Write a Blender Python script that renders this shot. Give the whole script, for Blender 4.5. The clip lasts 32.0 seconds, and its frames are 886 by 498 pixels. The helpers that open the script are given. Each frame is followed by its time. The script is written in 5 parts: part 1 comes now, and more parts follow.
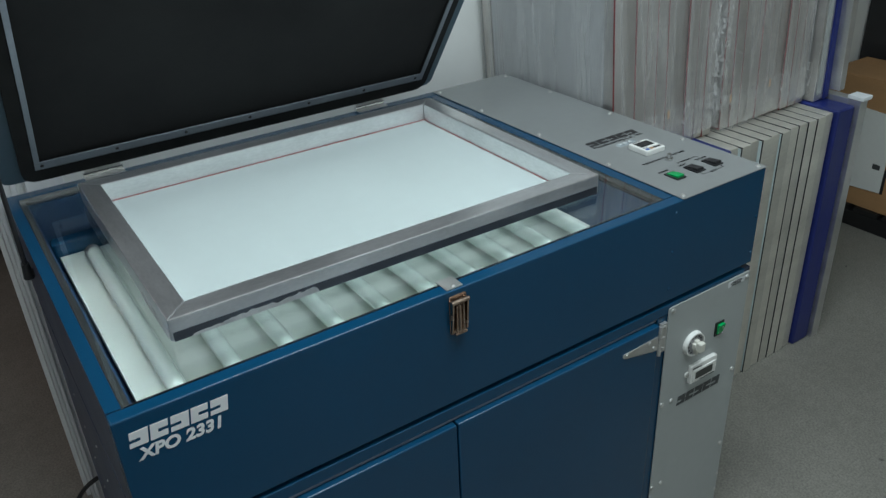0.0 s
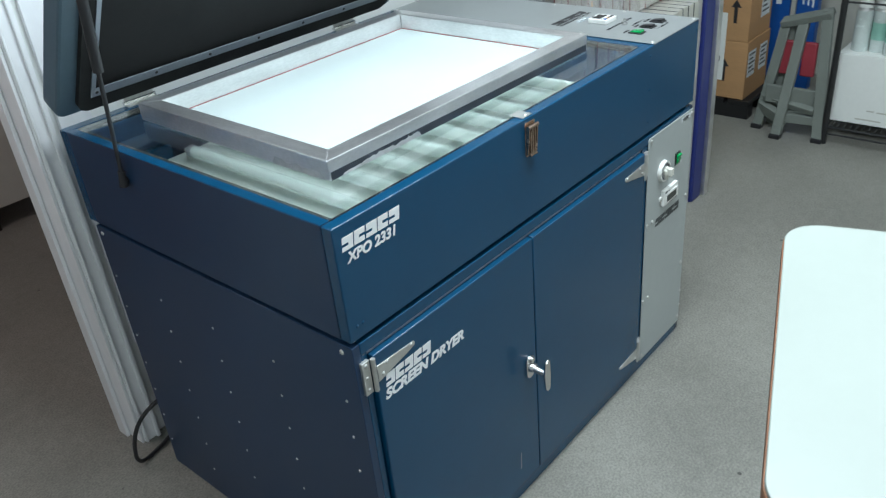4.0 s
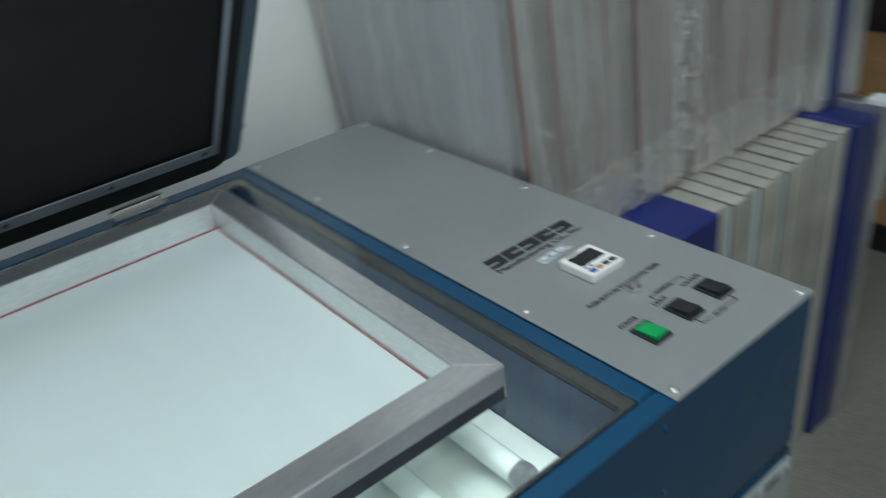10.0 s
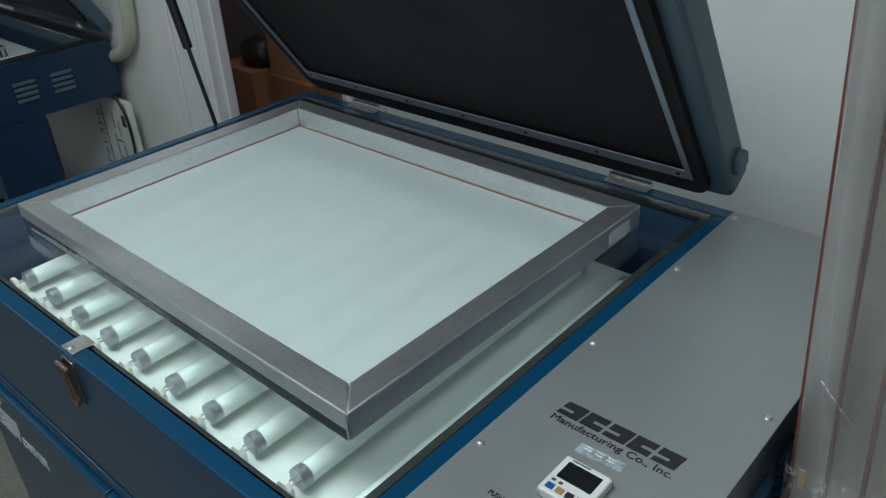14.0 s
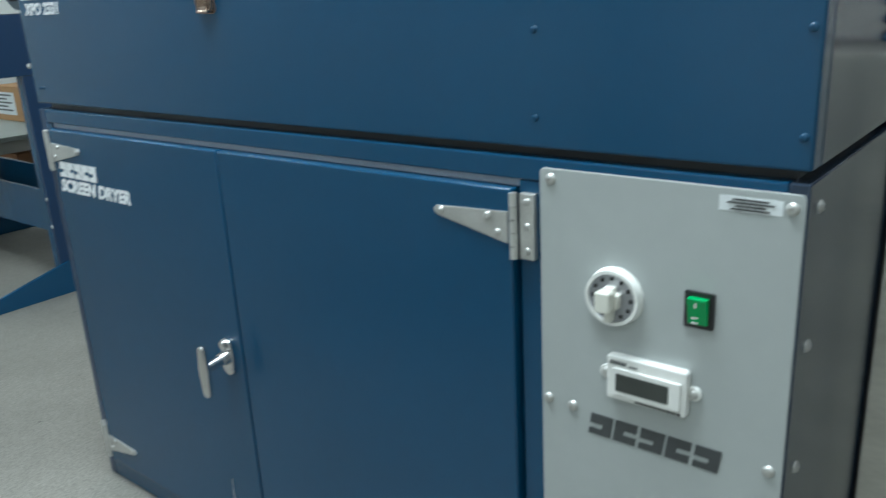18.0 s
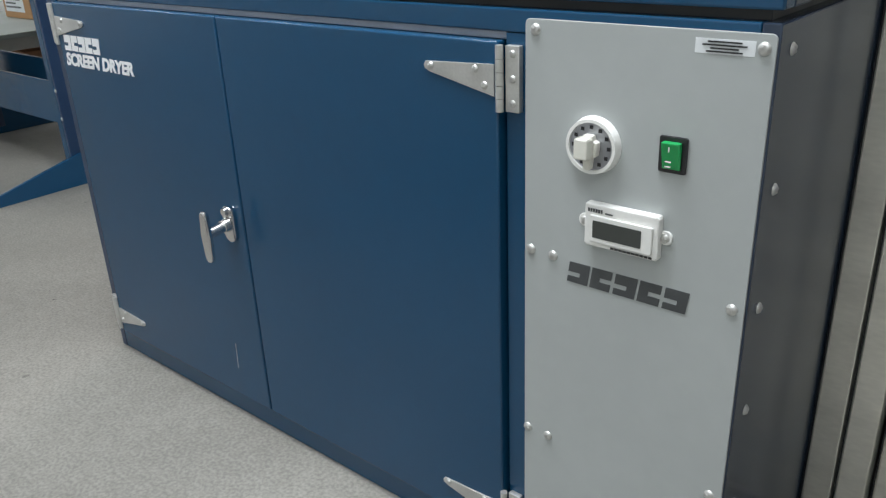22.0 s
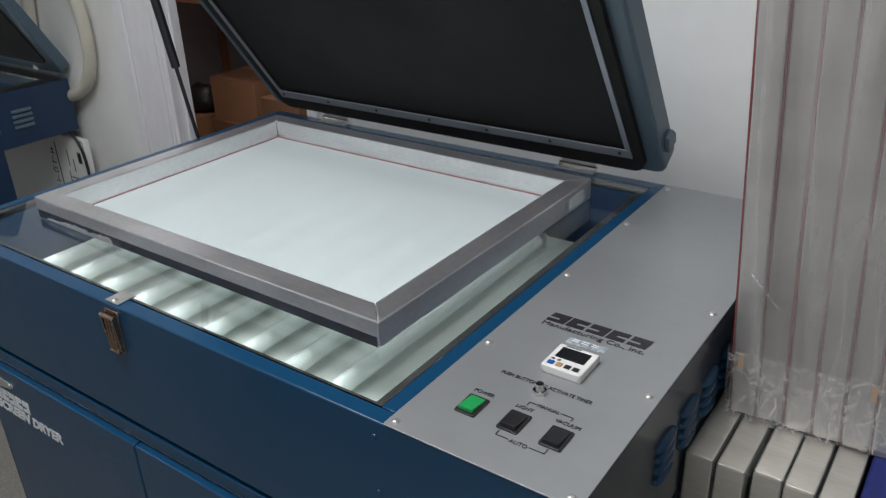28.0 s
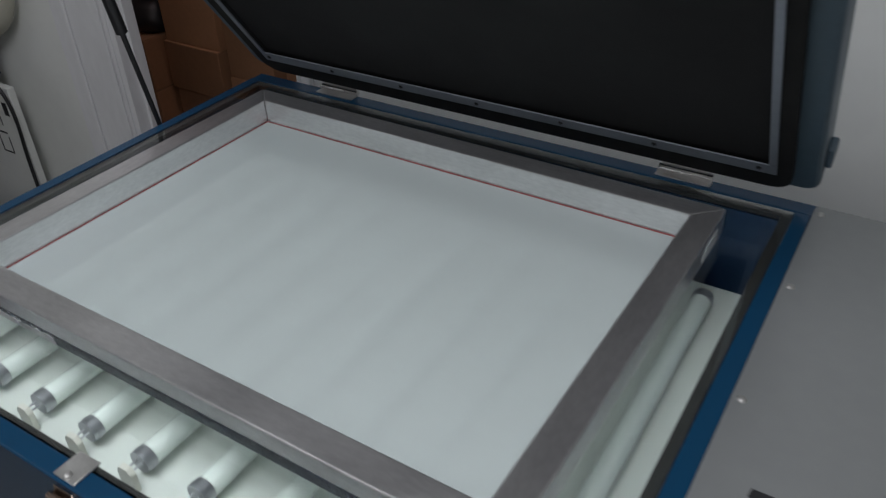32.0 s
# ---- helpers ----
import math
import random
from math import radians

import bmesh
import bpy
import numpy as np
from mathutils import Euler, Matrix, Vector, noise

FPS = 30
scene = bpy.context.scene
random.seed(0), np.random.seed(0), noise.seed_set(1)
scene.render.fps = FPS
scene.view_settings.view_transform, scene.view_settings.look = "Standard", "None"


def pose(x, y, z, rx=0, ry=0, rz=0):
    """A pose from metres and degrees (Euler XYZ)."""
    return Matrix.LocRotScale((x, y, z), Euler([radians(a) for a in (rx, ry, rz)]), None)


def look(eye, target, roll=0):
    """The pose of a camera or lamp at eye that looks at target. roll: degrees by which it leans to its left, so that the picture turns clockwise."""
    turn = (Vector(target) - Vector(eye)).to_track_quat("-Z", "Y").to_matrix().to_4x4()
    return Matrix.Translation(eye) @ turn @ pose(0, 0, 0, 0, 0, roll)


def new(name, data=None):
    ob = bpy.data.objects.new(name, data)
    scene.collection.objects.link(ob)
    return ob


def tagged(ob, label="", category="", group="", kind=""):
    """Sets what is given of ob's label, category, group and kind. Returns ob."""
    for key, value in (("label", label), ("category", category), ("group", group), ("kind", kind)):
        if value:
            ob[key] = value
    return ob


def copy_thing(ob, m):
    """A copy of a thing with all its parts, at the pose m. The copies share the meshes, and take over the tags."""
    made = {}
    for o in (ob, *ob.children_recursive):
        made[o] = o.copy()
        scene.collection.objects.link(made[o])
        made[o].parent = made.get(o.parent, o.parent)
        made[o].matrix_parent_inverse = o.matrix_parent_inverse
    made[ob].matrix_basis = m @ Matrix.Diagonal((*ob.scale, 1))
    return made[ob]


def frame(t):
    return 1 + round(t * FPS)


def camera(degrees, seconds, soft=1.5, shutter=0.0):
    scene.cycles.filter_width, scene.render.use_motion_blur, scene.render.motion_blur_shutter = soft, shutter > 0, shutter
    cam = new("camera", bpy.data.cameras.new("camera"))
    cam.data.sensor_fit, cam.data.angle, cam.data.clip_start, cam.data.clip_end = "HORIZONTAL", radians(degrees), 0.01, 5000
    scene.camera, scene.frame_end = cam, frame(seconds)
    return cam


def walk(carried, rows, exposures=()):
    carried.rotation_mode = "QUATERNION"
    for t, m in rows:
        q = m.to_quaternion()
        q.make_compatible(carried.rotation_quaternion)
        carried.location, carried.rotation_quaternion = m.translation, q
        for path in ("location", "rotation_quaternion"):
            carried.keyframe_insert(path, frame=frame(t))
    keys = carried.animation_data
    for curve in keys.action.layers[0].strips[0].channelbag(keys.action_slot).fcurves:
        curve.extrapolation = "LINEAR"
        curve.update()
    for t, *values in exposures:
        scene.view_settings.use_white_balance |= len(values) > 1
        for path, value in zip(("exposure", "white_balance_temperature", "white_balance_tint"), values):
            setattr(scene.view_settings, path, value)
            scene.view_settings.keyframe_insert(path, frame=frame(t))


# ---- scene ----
cam = camera(57.7, 32.0, soft=1.25, shutter=0.5)
PATH = [
    (0, (-0.061, -0.861, 1.565), (0.884, 0.618, 0.605), -2.8),
    (0.5, (-0.065, -0.85, 1.54), (0.875, 0.595, 0.527), -2.3),
    (1, (-0.125, -0.837, 1.491), (0.78, 0.572, 0.397), -2.8),
    (1.5, (-0.289, -0.821, 1.476), (0.774, 0.44, 0.346), -3.0),
    (2, (-0.384, -0.823, 1.501), (0.789, 0.381, 0.418), 0.4),
    (2.5, (-0.402, -0.845, 1.508), (0.701, 0.458, 0.466), -2.3),
    (4.5, (-0.725, -0.825, 1.482), (0.573, 0.323, 0.484), -6.2),
    (5, (-0.739, -0.822, 1.491), (0.533, 0.343, 0.479), -4.8),
    (5.5, (-0.736, -0.833, 1.496), (0.54, 0.328, 0.485), -3.9),
    (6, (-0.732, -0.85, 1.502), (0.567, 0.293, 0.498), -3.3),
    (6.5, (-0.732, -0.858, 1.501), (0.589, 0.273, 0.512), -3.3),
    (7, (-0.701, -0.866, 1.503), (0.628, 0.27, 0.531), -4.1),
    (7.5, (-0.563, -0.87, 1.507), (0.757, 0.302, 0.567), -5.4),
    (8, (-0.395, -0.885, 1.504), (0.865, 0.376, 0.598), -6.5),
    (8.5, (-0.24, -0.748, 1.471), (0.978, 0.557, 0.568), -7.3),
    (9, (-0.029, -0.527, 1.510), (1.296, 0.627, 0.553), -6.5),
    (9.5, (0.241, -0.394, 1.433), (1.638, 0.699, 0.508), -6.4),
    (10, (0.531, -0.324, 1.428), (1.561, 1.073, 0.432), -7.1),
    (10.2, (0.635, -0.305, 1.425), (1.410, 1.198, 0.357), -6.0),
    (10.4, (0.751, -0.257, 1.403), (1.316, 1.284, 0.263), 0.3),
    (10.6, (0.842, -0.220, 1.396), (1.162, 1.326, 0.169), 2.4),
    (10.8, (0.936, -0.200, 1.420), (0.829, 1.304, 0.105), -2.0),
    (11, (1.039, -0.173, 1.429), (0.639, 1.239, 0.070), -3.5),
    (11.6, (1.178, -0.109, 1.399), (0.369, 0.985, -0.067), -7.5),
    (12, (1.209, -0.098, 1.401), (0.404, 0.948, -0.101), -6.3),
    (12.4, (1.278, -0.111, 1.404), (0.329, 0.873, -0.057), -10.2),
    (13, (1.403, -0.169, 1.479), (0.322, 0.807, 0.107), -6.9),
    (13.4, (1.422, -0.193, 1.532), (0.213, 0.895, 0.369), -6.4),
    (15.5, (1.391, -0.495, 1.286), (0.385, 0.991, 0.405), 1.1),
    (16, (1.393, -0.523, 1.095), (0.330, 1.030, 0.417), 1.1),
    (16.3, (1.398, -0.554, 0.992), (0.331, 1.051, 0.459), 1.2),
    (16.5, (1.413, -0.538, 0.97), (0.299, 1.03, 0.422), -0.7),
    (17, (1.437, -0.585, 0.909), (0.304, 0.981, 0.395), -1.1),
    (17.5, (1.43, -0.596, 0.873), (0.308, 0.963, 0.313), -1.4),
    (18, (1.4, -0.641, 0.865), (0.189, 0.829, 0.256), -3.0),
    (18.5, (1.393, -0.672, 0.837), (0.124, 0.747, 0.224), -2.5),
    (19, (1.409, -0.676, 0.836), (0.1, 0.689, 0.187), -2.8),
    (19.5, (1.414, -0.675, 0.82), (0.128, 0.693, 0.132), -3.1),
    (20, (1.433, -0.658, 0.813), (0.236, 0.749, 0.045), -3.3),
    (20.5, (1.435, -0.658, 0.813), (0.267, 0.746, -0.002), -2.8),
    (21, (1.433, -0.659, 0.817), (0.263, 0.736, -0.012), -2.2),
    (21.5, (1.44, -0.66, 0.812), (0.256, 0.731, -0.002), -2.2),
    (22, (1.453, -0.668, 0.808), (0.255, 0.724, 0.016), -2.4),
    (22.5, (1.455, -0.671, 0.812), (0.252, 0.73, 0.044), -2.5),
    (23, (1.459, -0.668, 0.815), (0.258, 0.739, 0.055), -2.6),
    (23.5, (1.473, -0.673, 0.82), (0.276, 0.746, 0.076), -2.4),
    (24, (1.479, -0.67, 0.825), (0.295, 0.763, 0.087), -1.7),
    (24.5, (1.475, -0.668, 0.83), (0.301, 0.777, 0.099), -1.5),
    (25, (1.47, -0.666, 0.837), (0.299, 0.782, 0.108), -1.3),
    (25.5, (1.467, -0.666, 0.884), (0.295, 0.797, 0.188), -0.7),
    (26, (1.45, -0.625, 0.943), (0.337, 0.949, 0.414), 1.7),
    (26.5, (1.451, -0.594, 1.106), (0.307, 0.966, 0.599), 0.4),
    (28.5, (1.483, -0.517, 1.508), (0.442, 0.9, 0.555), -2.7),
    (29, (1.465, -0.51, 1.508), (0.393, 0.871, 0.536), -3.0),
    (29.5, (1.427, -0.478, 1.494), (0.297, 0.83, 0.488), -3.7),
    (30, (1.373, -0.433, 1.539), (0.263, 0.895, 0.537), -3.5),
    (30.5, (1.311, -0.421, 1.521), (0.292, 0.967, 0.505), -2.2),
    (31, (1.265, -0.383, 1.519), (0.306, 1.022, 0.468), -1.7),
    (31.5, (1.198, -0.289, 1.517), (0.271, 1.107, 0.426), -2.1),
    (32, (1.081, -0.219, 1.517), (0.184, 1.161, 0.382), -2.2),
]
EXPOSURES = [(0, -0.78, 6150, 10), (1.5, -0.35, 6150, 11), (2.5, 0.05, 6100, 11), (4.5, 0.24, 6020, 10), (7, 0.18, 6020, 10), (8, -0.32, 6250, 13), (8.7, -0.7, 6200, 9), (9.5, -0.8, 6200, 10), (10.3, -1.05, 6200, 10), (11, -1.45, 6200, 8), (12, -1.47, 6200, 8), (13.5, -1.28, 6200, 9), (15.5, -0.6, 6350, 10), (16.2, 0.04, 6400, 10), (17, 0.50, 5950, 7), (18, 0.42, 5980, 8), (20, 0.50, 6450, 19), (25, 0.50, 6450, 20), (26.5, 0.33, 6450, 21), (28.5, -1.0, 6700, 24), (30, -1.15, 6700, 25), (31, -1.36, 6650, 24), (32, -1.56, 6600, 23)]
walk(cam, [(t, look(eye, target, roll)) for t, eye, target, roll in PATH], EXPOSURES)

# ---- light ----
world = bpy.data.worlds.new("world")
scene.world = world
world.use_nodes = True
world.node_tree.nodes["Background"].inputs[0].default_value = (0.75, 0.85, 1.0, 1)
world.node_tree.nodes["Background"].inputs[1].default_value = 0.02


def ceiling_or_fill_lamp(x, y, sx, sy, watts, colour=(0.90, 1.0, 1.0)):
    data = bpy.data.lights.new("ceiling_or_fill_lamp", "AREA")
    data.shape, data.size, data.size_y, data.energy, data.color = "RECTANGLE", sx, sy, watts, colour
    ob = new("ceiling_or_fill_lamp", data)
    ob.matrix_world = pose(x, y, 2.66)
    return ob


# first two are the overhead fluorescents; alcove, east and south ones are added fill
CEILING_AND_FILL_LAMPS = [(0.60, -0.34, 1.22, 0.80, 60), (-2.59, -0.80, 1.22, 0.12, 17), (-2.42, 1.35, 1.22, 0.12, 7), (2.35, -1.4, 1.6, 1.2, 14), (1.0, -2.5, 1.6, 1.0, 8)]
for lamp in CEILING_AND_FILL_LAMPS:
    ceiling_or_fill_lamp(*lamp)
# unseen fill, added to brighten the storeroom behind the doorway
ceiling_or_fill_lamp(-0.6, 1.45, 0.5, 0.4, 11, (1.0, 0.88, 0.84))
# added cool area lamp, giving daylight from the unseen south wall
data = bpy.data.lights.new("south_daylight_fill", "AREA")
data.shape, data.size, data.size_y, data.energy, data.color = "RECTANGLE", 1.1, 0.9, 9, (0.86, 0.93, 1.0)
new("south_daylight_fill", data).matrix_world = pose(-2.4, -3.34, 1.65, 90, 0, 0)


# ---- materials ----
def material(name, colour, rough=0.5, metal=0.0, var=0.12, scale=8.0, bump=0.0, bump_scale=200.0, rough_var=0.1, stretch=(1, 1, 1), coat=0.0, rand=0.0):
    """Principled surface with variation at a coarse and a fine scale, and fine relief."""
    m = bpy.data.materials.new(name)
    m.use_nodes = True
    t = m.node_tree
    n, l = t.nodes, t.links
    p = n["Principled BSDF"]
    p.inputs["Roughness"].default_value, p.inputs["Metallic"].default_value = rough, metal
    p.inputs["Coat Weight"].default_value = coat
    co = n.new("ShaderNodeTexCoord")
    mp = n.new("ShaderNodeMapping")
    mp.inputs["Scale"].default_value = stretch
    l.new(co.outputs["Object"], mp.inputs["Vector"])
    a, b = n.new("ShaderNodeTexNoise"), n.new("ShaderNodeTexNoise")
    a.inputs["Scale"].default_value, a.inputs["Detail"].default_value = scale, 5
    b.inputs["Scale"].default_value, b.inputs["Detail"].default_value = scale * 14, 3
    for q in (a, b):
        l.new(mp.outputs["Vector"], q.inputs["Vector"])
    add = n.new("ShaderNodeMath")
    add.operation = "MULTIPLY_ADD"
    add.inputs[1].default_value = 0.45
    l.new(b.outputs["Fac"], add.inputs[0])
    l.new(a.outputs["Fac"], add.inputs[2])
    ramp = n.new("ShaderNodeMapRange")
    ramp.inputs["From Min"].default_value, ramp.inputs["From Max"].default_value = 0.45, 1.0
    ramp.inputs["To Min"].default_value, ramp.inputs["To Max"].default_value = 1 - var, 1 + var
    l.new(add.outputs[0], ramp.inputs["Value"])
    mul = n.new("ShaderNodeMix")
    mul.data_type, mul.blend_type = "RGBA", "MULTIPLY"
    mul.inputs["Factor"].default_value = 1
    mul.inputs["A"].default_value = (*colour, 1)
    l.new(ramp.outputs[0], mul.inputs["B"])
    l.new(mul.outputs["Result"], p.inputs["Base Color"])
    if rand:
        info, span, tone = n.new("ShaderNodeObjectInfo"), n.new("ShaderNodeMapRange"), n.new("ShaderNodeMix")
        span.inputs["To Min"].default_value, span.inputs["To Max"].default_value = 1 - rand, 1 + rand
        tone.data_type, tone.blend_type = "RGBA", "MULTIPLY"
        tone.inputs["Factor"].default_value = 1
        l.new(info.outputs["Random"], span.inputs["Value"])
        l.new(mul.outputs["Result"], tone.inputs["A"])
        l.new(span.outputs[0], tone.inputs["B"])
        l.new(tone.outputs["Result"], p.inputs["Base Color"])
    rr = n.new("ShaderNodeMapRange")
    rr.inputs["From Min"].default_value, rr.inputs["From Max"].default_value = 0.3, 0.7
    rr.inputs["To Min"].default_value, rr.inputs["To Max"].default_value = max(0.02, rough - rough_var), min(1, rough + rough_var)
    l.new(a.outputs["Fac"], rr.inputs["Value"])
    l.new(rr.outputs[0], p.inputs["Roughness"])
    if bump:
        c = n.new("ShaderNodeTexNoise")
        c.inputs["Scale"].default_value, c.inputs["Detail"].default_value = bump_scale, 2
        l.new(mp.outputs["Vector"], c.inputs["Vector"])
        bp = n.new("ShaderNodeBump")
        bp.inputs["Strength"].default_value, bp.inputs["Distance"].default_value = bump, 0.001
        l.new(c.outputs["Fac"], bp.inputs["Height"])
        l.new(bp.outputs["Normal"], p.inputs["Normal"])
    return m


def brushed(name, colour, axis, rough=0.32, groove=0.04):
    """Drawn aluminium: fine grooves along one axis, faint stains, polished edges."""
    m = material(name, colour, rough, metal=0.88, var=0.16, scale=6, rough_var=0.03, stretch=tuple(1 if k == axis else 3 for k in range(3)))
    n, l = m.node_tree.nodes, m.node_tree.links
    co, mp, g, b = n.new("ShaderNodeTexCoord"), n.new("ShaderNodeMapping"), n.new("ShaderNodeTexNoise"), n.new("ShaderNodeBump")
    mp.inputs["Scale"].default_value = [3 if k == axis else 420 for k in range(3)]
    g.inputs["Scale"].default_value, g.inputs["Detail"].default_value = 1.0, 2
    b.inputs["Strength"].default_value, b.inputs["Distance"].default_value = groove, 0.001
    l.new(co.outputs["Object"], mp.inputs["Vector"])
    l.new(mp.outputs["Vector"], g.inputs["Vector"])
    l.new(g.outputs["Fac"], b.inputs["Height"])
    l.new(b.outputs["Normal"], n["Principled BSDF"].inputs["Normal"])
    return m


def floor_material():
    m = material("mottled_vinyl_floor", (0.215, 0.208, 0.188), 0.5, var=0.2, scale=2.2, bump=0.15, bump_scale=160)
    t = m.node_tree
    n, l = t.nodes, t.links
    p = n["Principled BSDF"]
    old = p.inputs["Base Color"].links[0].from_socket
    co = n.new("ShaderNodeTexCoord")
    v = n.new("ShaderNodeTexNoise")
    v.inputs["Scale"].default_value, v.inputs["Detail"].default_value = 170, 4
    l.new(co.outputs["Object"], v.inputs["Vector"])
    r = n.new("ShaderNodeValToRGB")
    r.color_ramp.elements[0].position, r.color_ramp.elements[0].color = 0.34, (0.55, 0.55, 0.52, 1)
    r.color_ramp.elements[1].position, r.color_ramp.elements[1].color = 0.66, (1.35, 1.33, 1.27, 1)
    l.new(v.outputs["Fac"], r.inputs["Fac"])
    mul = n.new("ShaderNodeMix")
    mul.data_type, mul.blend_type = "RGBA", "MULTIPLY"
    mul.inputs["Factor"].default_value = 0.5
    spots, patchy, gate, dark = n.new("ShaderNodeTexVoronoi"), n.new("ShaderNodeTexNoise"), n.new("ShaderNodeMapRange"), n.new("ShaderNodeMix")
    spots.inputs["Scale"].default_value, patchy.inputs["Scale"].default_value, patchy.inputs["Detail"].default_value = 11, 13, 4
    warp = n.new("ShaderNodeMath")
    warp.operation = "ADD"
    l.new(co.outputs["Object"], spots.inputs["Vector"])
    l.new(co.outputs["Object"], patchy.inputs["Vector"])
    l.new(spots.outputs["Distance"], warp.inputs[0])
    l.new(patchy.outputs["Fac"], warp.inputs[1])
    gate.inputs["From Min"].default_value, gate.inputs["From Max"].default_value = 0.41, 0.47
    gate.inputs["To Min"].default_value, gate.inputs["To Max"].default_value = 0.35, 1.0
    l.new(warp.outputs[0], gate.inputs["Value"])
    dark.data_type, dark.blend_type = "RGBA", "MULTIPLY"
    dark.inputs["Factor"].default_value = 1
    l.new(old, dark.inputs["A"])
    l.new(gate.outputs[0], dark.inputs["B"])
    old = dark.outputs["Result"]
    l.new(old, mul.inputs["A"])
    l.new(r.outputs["Color"], mul.inputs["B"])
    s = n.new("ShaderNodeTexVoronoi")
    s.inputs["Scale"].default_value = 5.5
    l.new(co.outputs["Object"], s.inputs["Vector"])
    k = n.new("ShaderNodeMapRange")
    k.inputs["From Min"].default_value, k.inputs["From Max"].default_value = 0.022, 0.034
    k.inputs["To Min"].default_value, k.inputs["To Max"].default_value = 0.25, 1
    l.new(s.outputs["Distance"], k.inputs["Value"])
    mul2 = n.new("ShaderNodeMix")
    mul2.data_type, mul2.blend_type = "RGBA", "MULTIPLY"
    mul2.inputs["Factor"].default_value = 1
    l.new(mul.outputs["Result"], mul2.inputs["A"])
    l.new(k.outputs[0], mul2.inputs["B"])
    l.new(mul2.outputs["Result"], p.inputs["Base Color"])
    return m


def glass_material():
    m = bpy.data.materials.new("clear_float_glass")
    m.use_nodes = True
    p = m.node_tree.nodes["Principled BSDF"]
    p.inputs["Base Color"].default_value = (0.93, 0.98, 0.96, 1)
    p.inputs["Roughness"].default_value = 0.015
    p.inputs["Transmission Weight"].default_value = 1
    p.inputs["IOR"].default_value = 1.47
    return m


def mesh_cloth():
    """Fine white polyester mesh: mostly scatters, lets some light through."""
    m = material("translucent_screen_mesh", (0.88, 0.965, 0.96), 0.55, var=0.03, scale=2.5, bump=0.1, bump_scale=900)
    n, l = m.node_tree.nodes, m.node_tree.links
    tl, tr = n.new("ShaderNodeBsdfTranslucent"), n.new("ShaderNodeBsdfTransparent")
    tl.inputs["Color"].default_value = (0.88, 0.965, 0.96, 1)
    a, b = n.new("ShaderNodeMixShader"), n.new("ShaderNodeMixShader")
    a.inputs["Fac"].default_value, b.inputs["Fac"].default_value = 0.20, 0.42
    l.new(n["Principled BSDF"].outputs[0], a.inputs[1])
    l.new(tl.outputs[0], a.inputs[2])
    l.new(a.outputs[0], b.inputs[1])
    l.new(tr.outputs[0], b.inputs[2])
    l.new(b.outputs[0], n["Material Output"].inputs["Surface"])
    return m


def film_material(name, tint, low, high, stretch=(11, 11, 0.8), scale=4.0, width=0.035):
    """Wrinkled stretch film: clear where it lies flat, milky and shiny along the creases."""
    m = bpy.data.materials.new(name)
    m.use_nodes = True
    t = m.node_tree
    n, l = t.nodes, t.links
    p = n["Principled BSDF"]
    p.inputs["Base Color"].default_value = (*tint, 1)
    p.inputs["Roughness"].default_value = 0.16
    co, mp = n.new("ShaderNodeTexCoord"), n.new("ShaderNodeMapping")
    mp.inputs["Scale"].default_value = stretch
    mp.inputs["Rotation"].default_value = (0.0, 0.16, 0.0)
    l.new(co.outputs["Object"], mp.inputs["Vector"])
    a = n.new("ShaderNodeTexNoise")
    a.inputs["Scale"].default_value, a.inputs["Detail"].default_value, a.inputs["Distortion"].default_value = scale, 4, 0.5
    l.new(mp.outputs["Vector"], a.inputs["Vector"])
    mid, ridge = n.new("ShaderNodeMath"), n.new("ShaderNodeMath")
    mid.operation, ridge.operation = "SUBTRACT", "ABSOLUTE"
    mid.inputs[1].default_value = 0.5
    l.new(a.outputs["Fac"], mid.inputs[0])
    l.new(mid.outputs[0], ridge.inputs[0])
    r = n.new("ShaderNodeMapRange")
    r.inputs["From Min"].default_value, r.inputs["From Max"].default_value = 0.0, width
    r.inputs["To Min"].default_value, r.inputs["To Max"].default_value = high, low
    l.new(ridge.outputs[0], r.inputs["Value"])
    b = n.new("ShaderNodeBump")
    b.inputs["Strength"].default_value, b.inputs["Distance"].default_value = 0.7, 0.01
    l.new(a.outputs["Fac"], b.inputs["Height"])
    l.new(b.outputs["Normal"], p.inputs["Normal"])
    tr, mx = n.new("ShaderNodeBsdfTransparent"), n.new("ShaderNodeMixShader")
    l.new(r.outputs[0], mx.inputs["Fac"])
    l.new(tr.outputs[0], mx.inputs[1])
    l.new(p.outputs[0], mx.inputs[2])
    l.new(mx.outputs[0], n["Material Output"].inputs["Surface"])
    return m


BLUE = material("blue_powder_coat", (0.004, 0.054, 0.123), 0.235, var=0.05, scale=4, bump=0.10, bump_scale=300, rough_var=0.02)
# shaded copy of the blue coat: sides, backs and wells darkened by colour
SHADEBLUE = material("blue_coat_shaded_sides", (0.012, 0.036, 0.085), 0.33, var=0.08, scale=5, bump=0.15, bump_scale=420, rough_var=0.03)
# glossy blue, its base greyed for the stack mirrored in the right sides
GLOSSBLUE = material("glossy_blue_greyed_by_reflection", (0.022, 0.036, 0.062), 0.19, var=0.06, scale=5, bump=0.05, bump_scale=420, rough_var=0.02)
SLATE = material("slate_blue_lid_enamel", (0.085, 0.135, 0.175), 0.42, var=0.1, scale=6, bump=0.1, bump_scale=400)
GREY = material("grey_painted_steel", (0.38, 0.405, 0.40), 0.48, var=0.05, scale=3, bump=0.08, bump_scale=500)
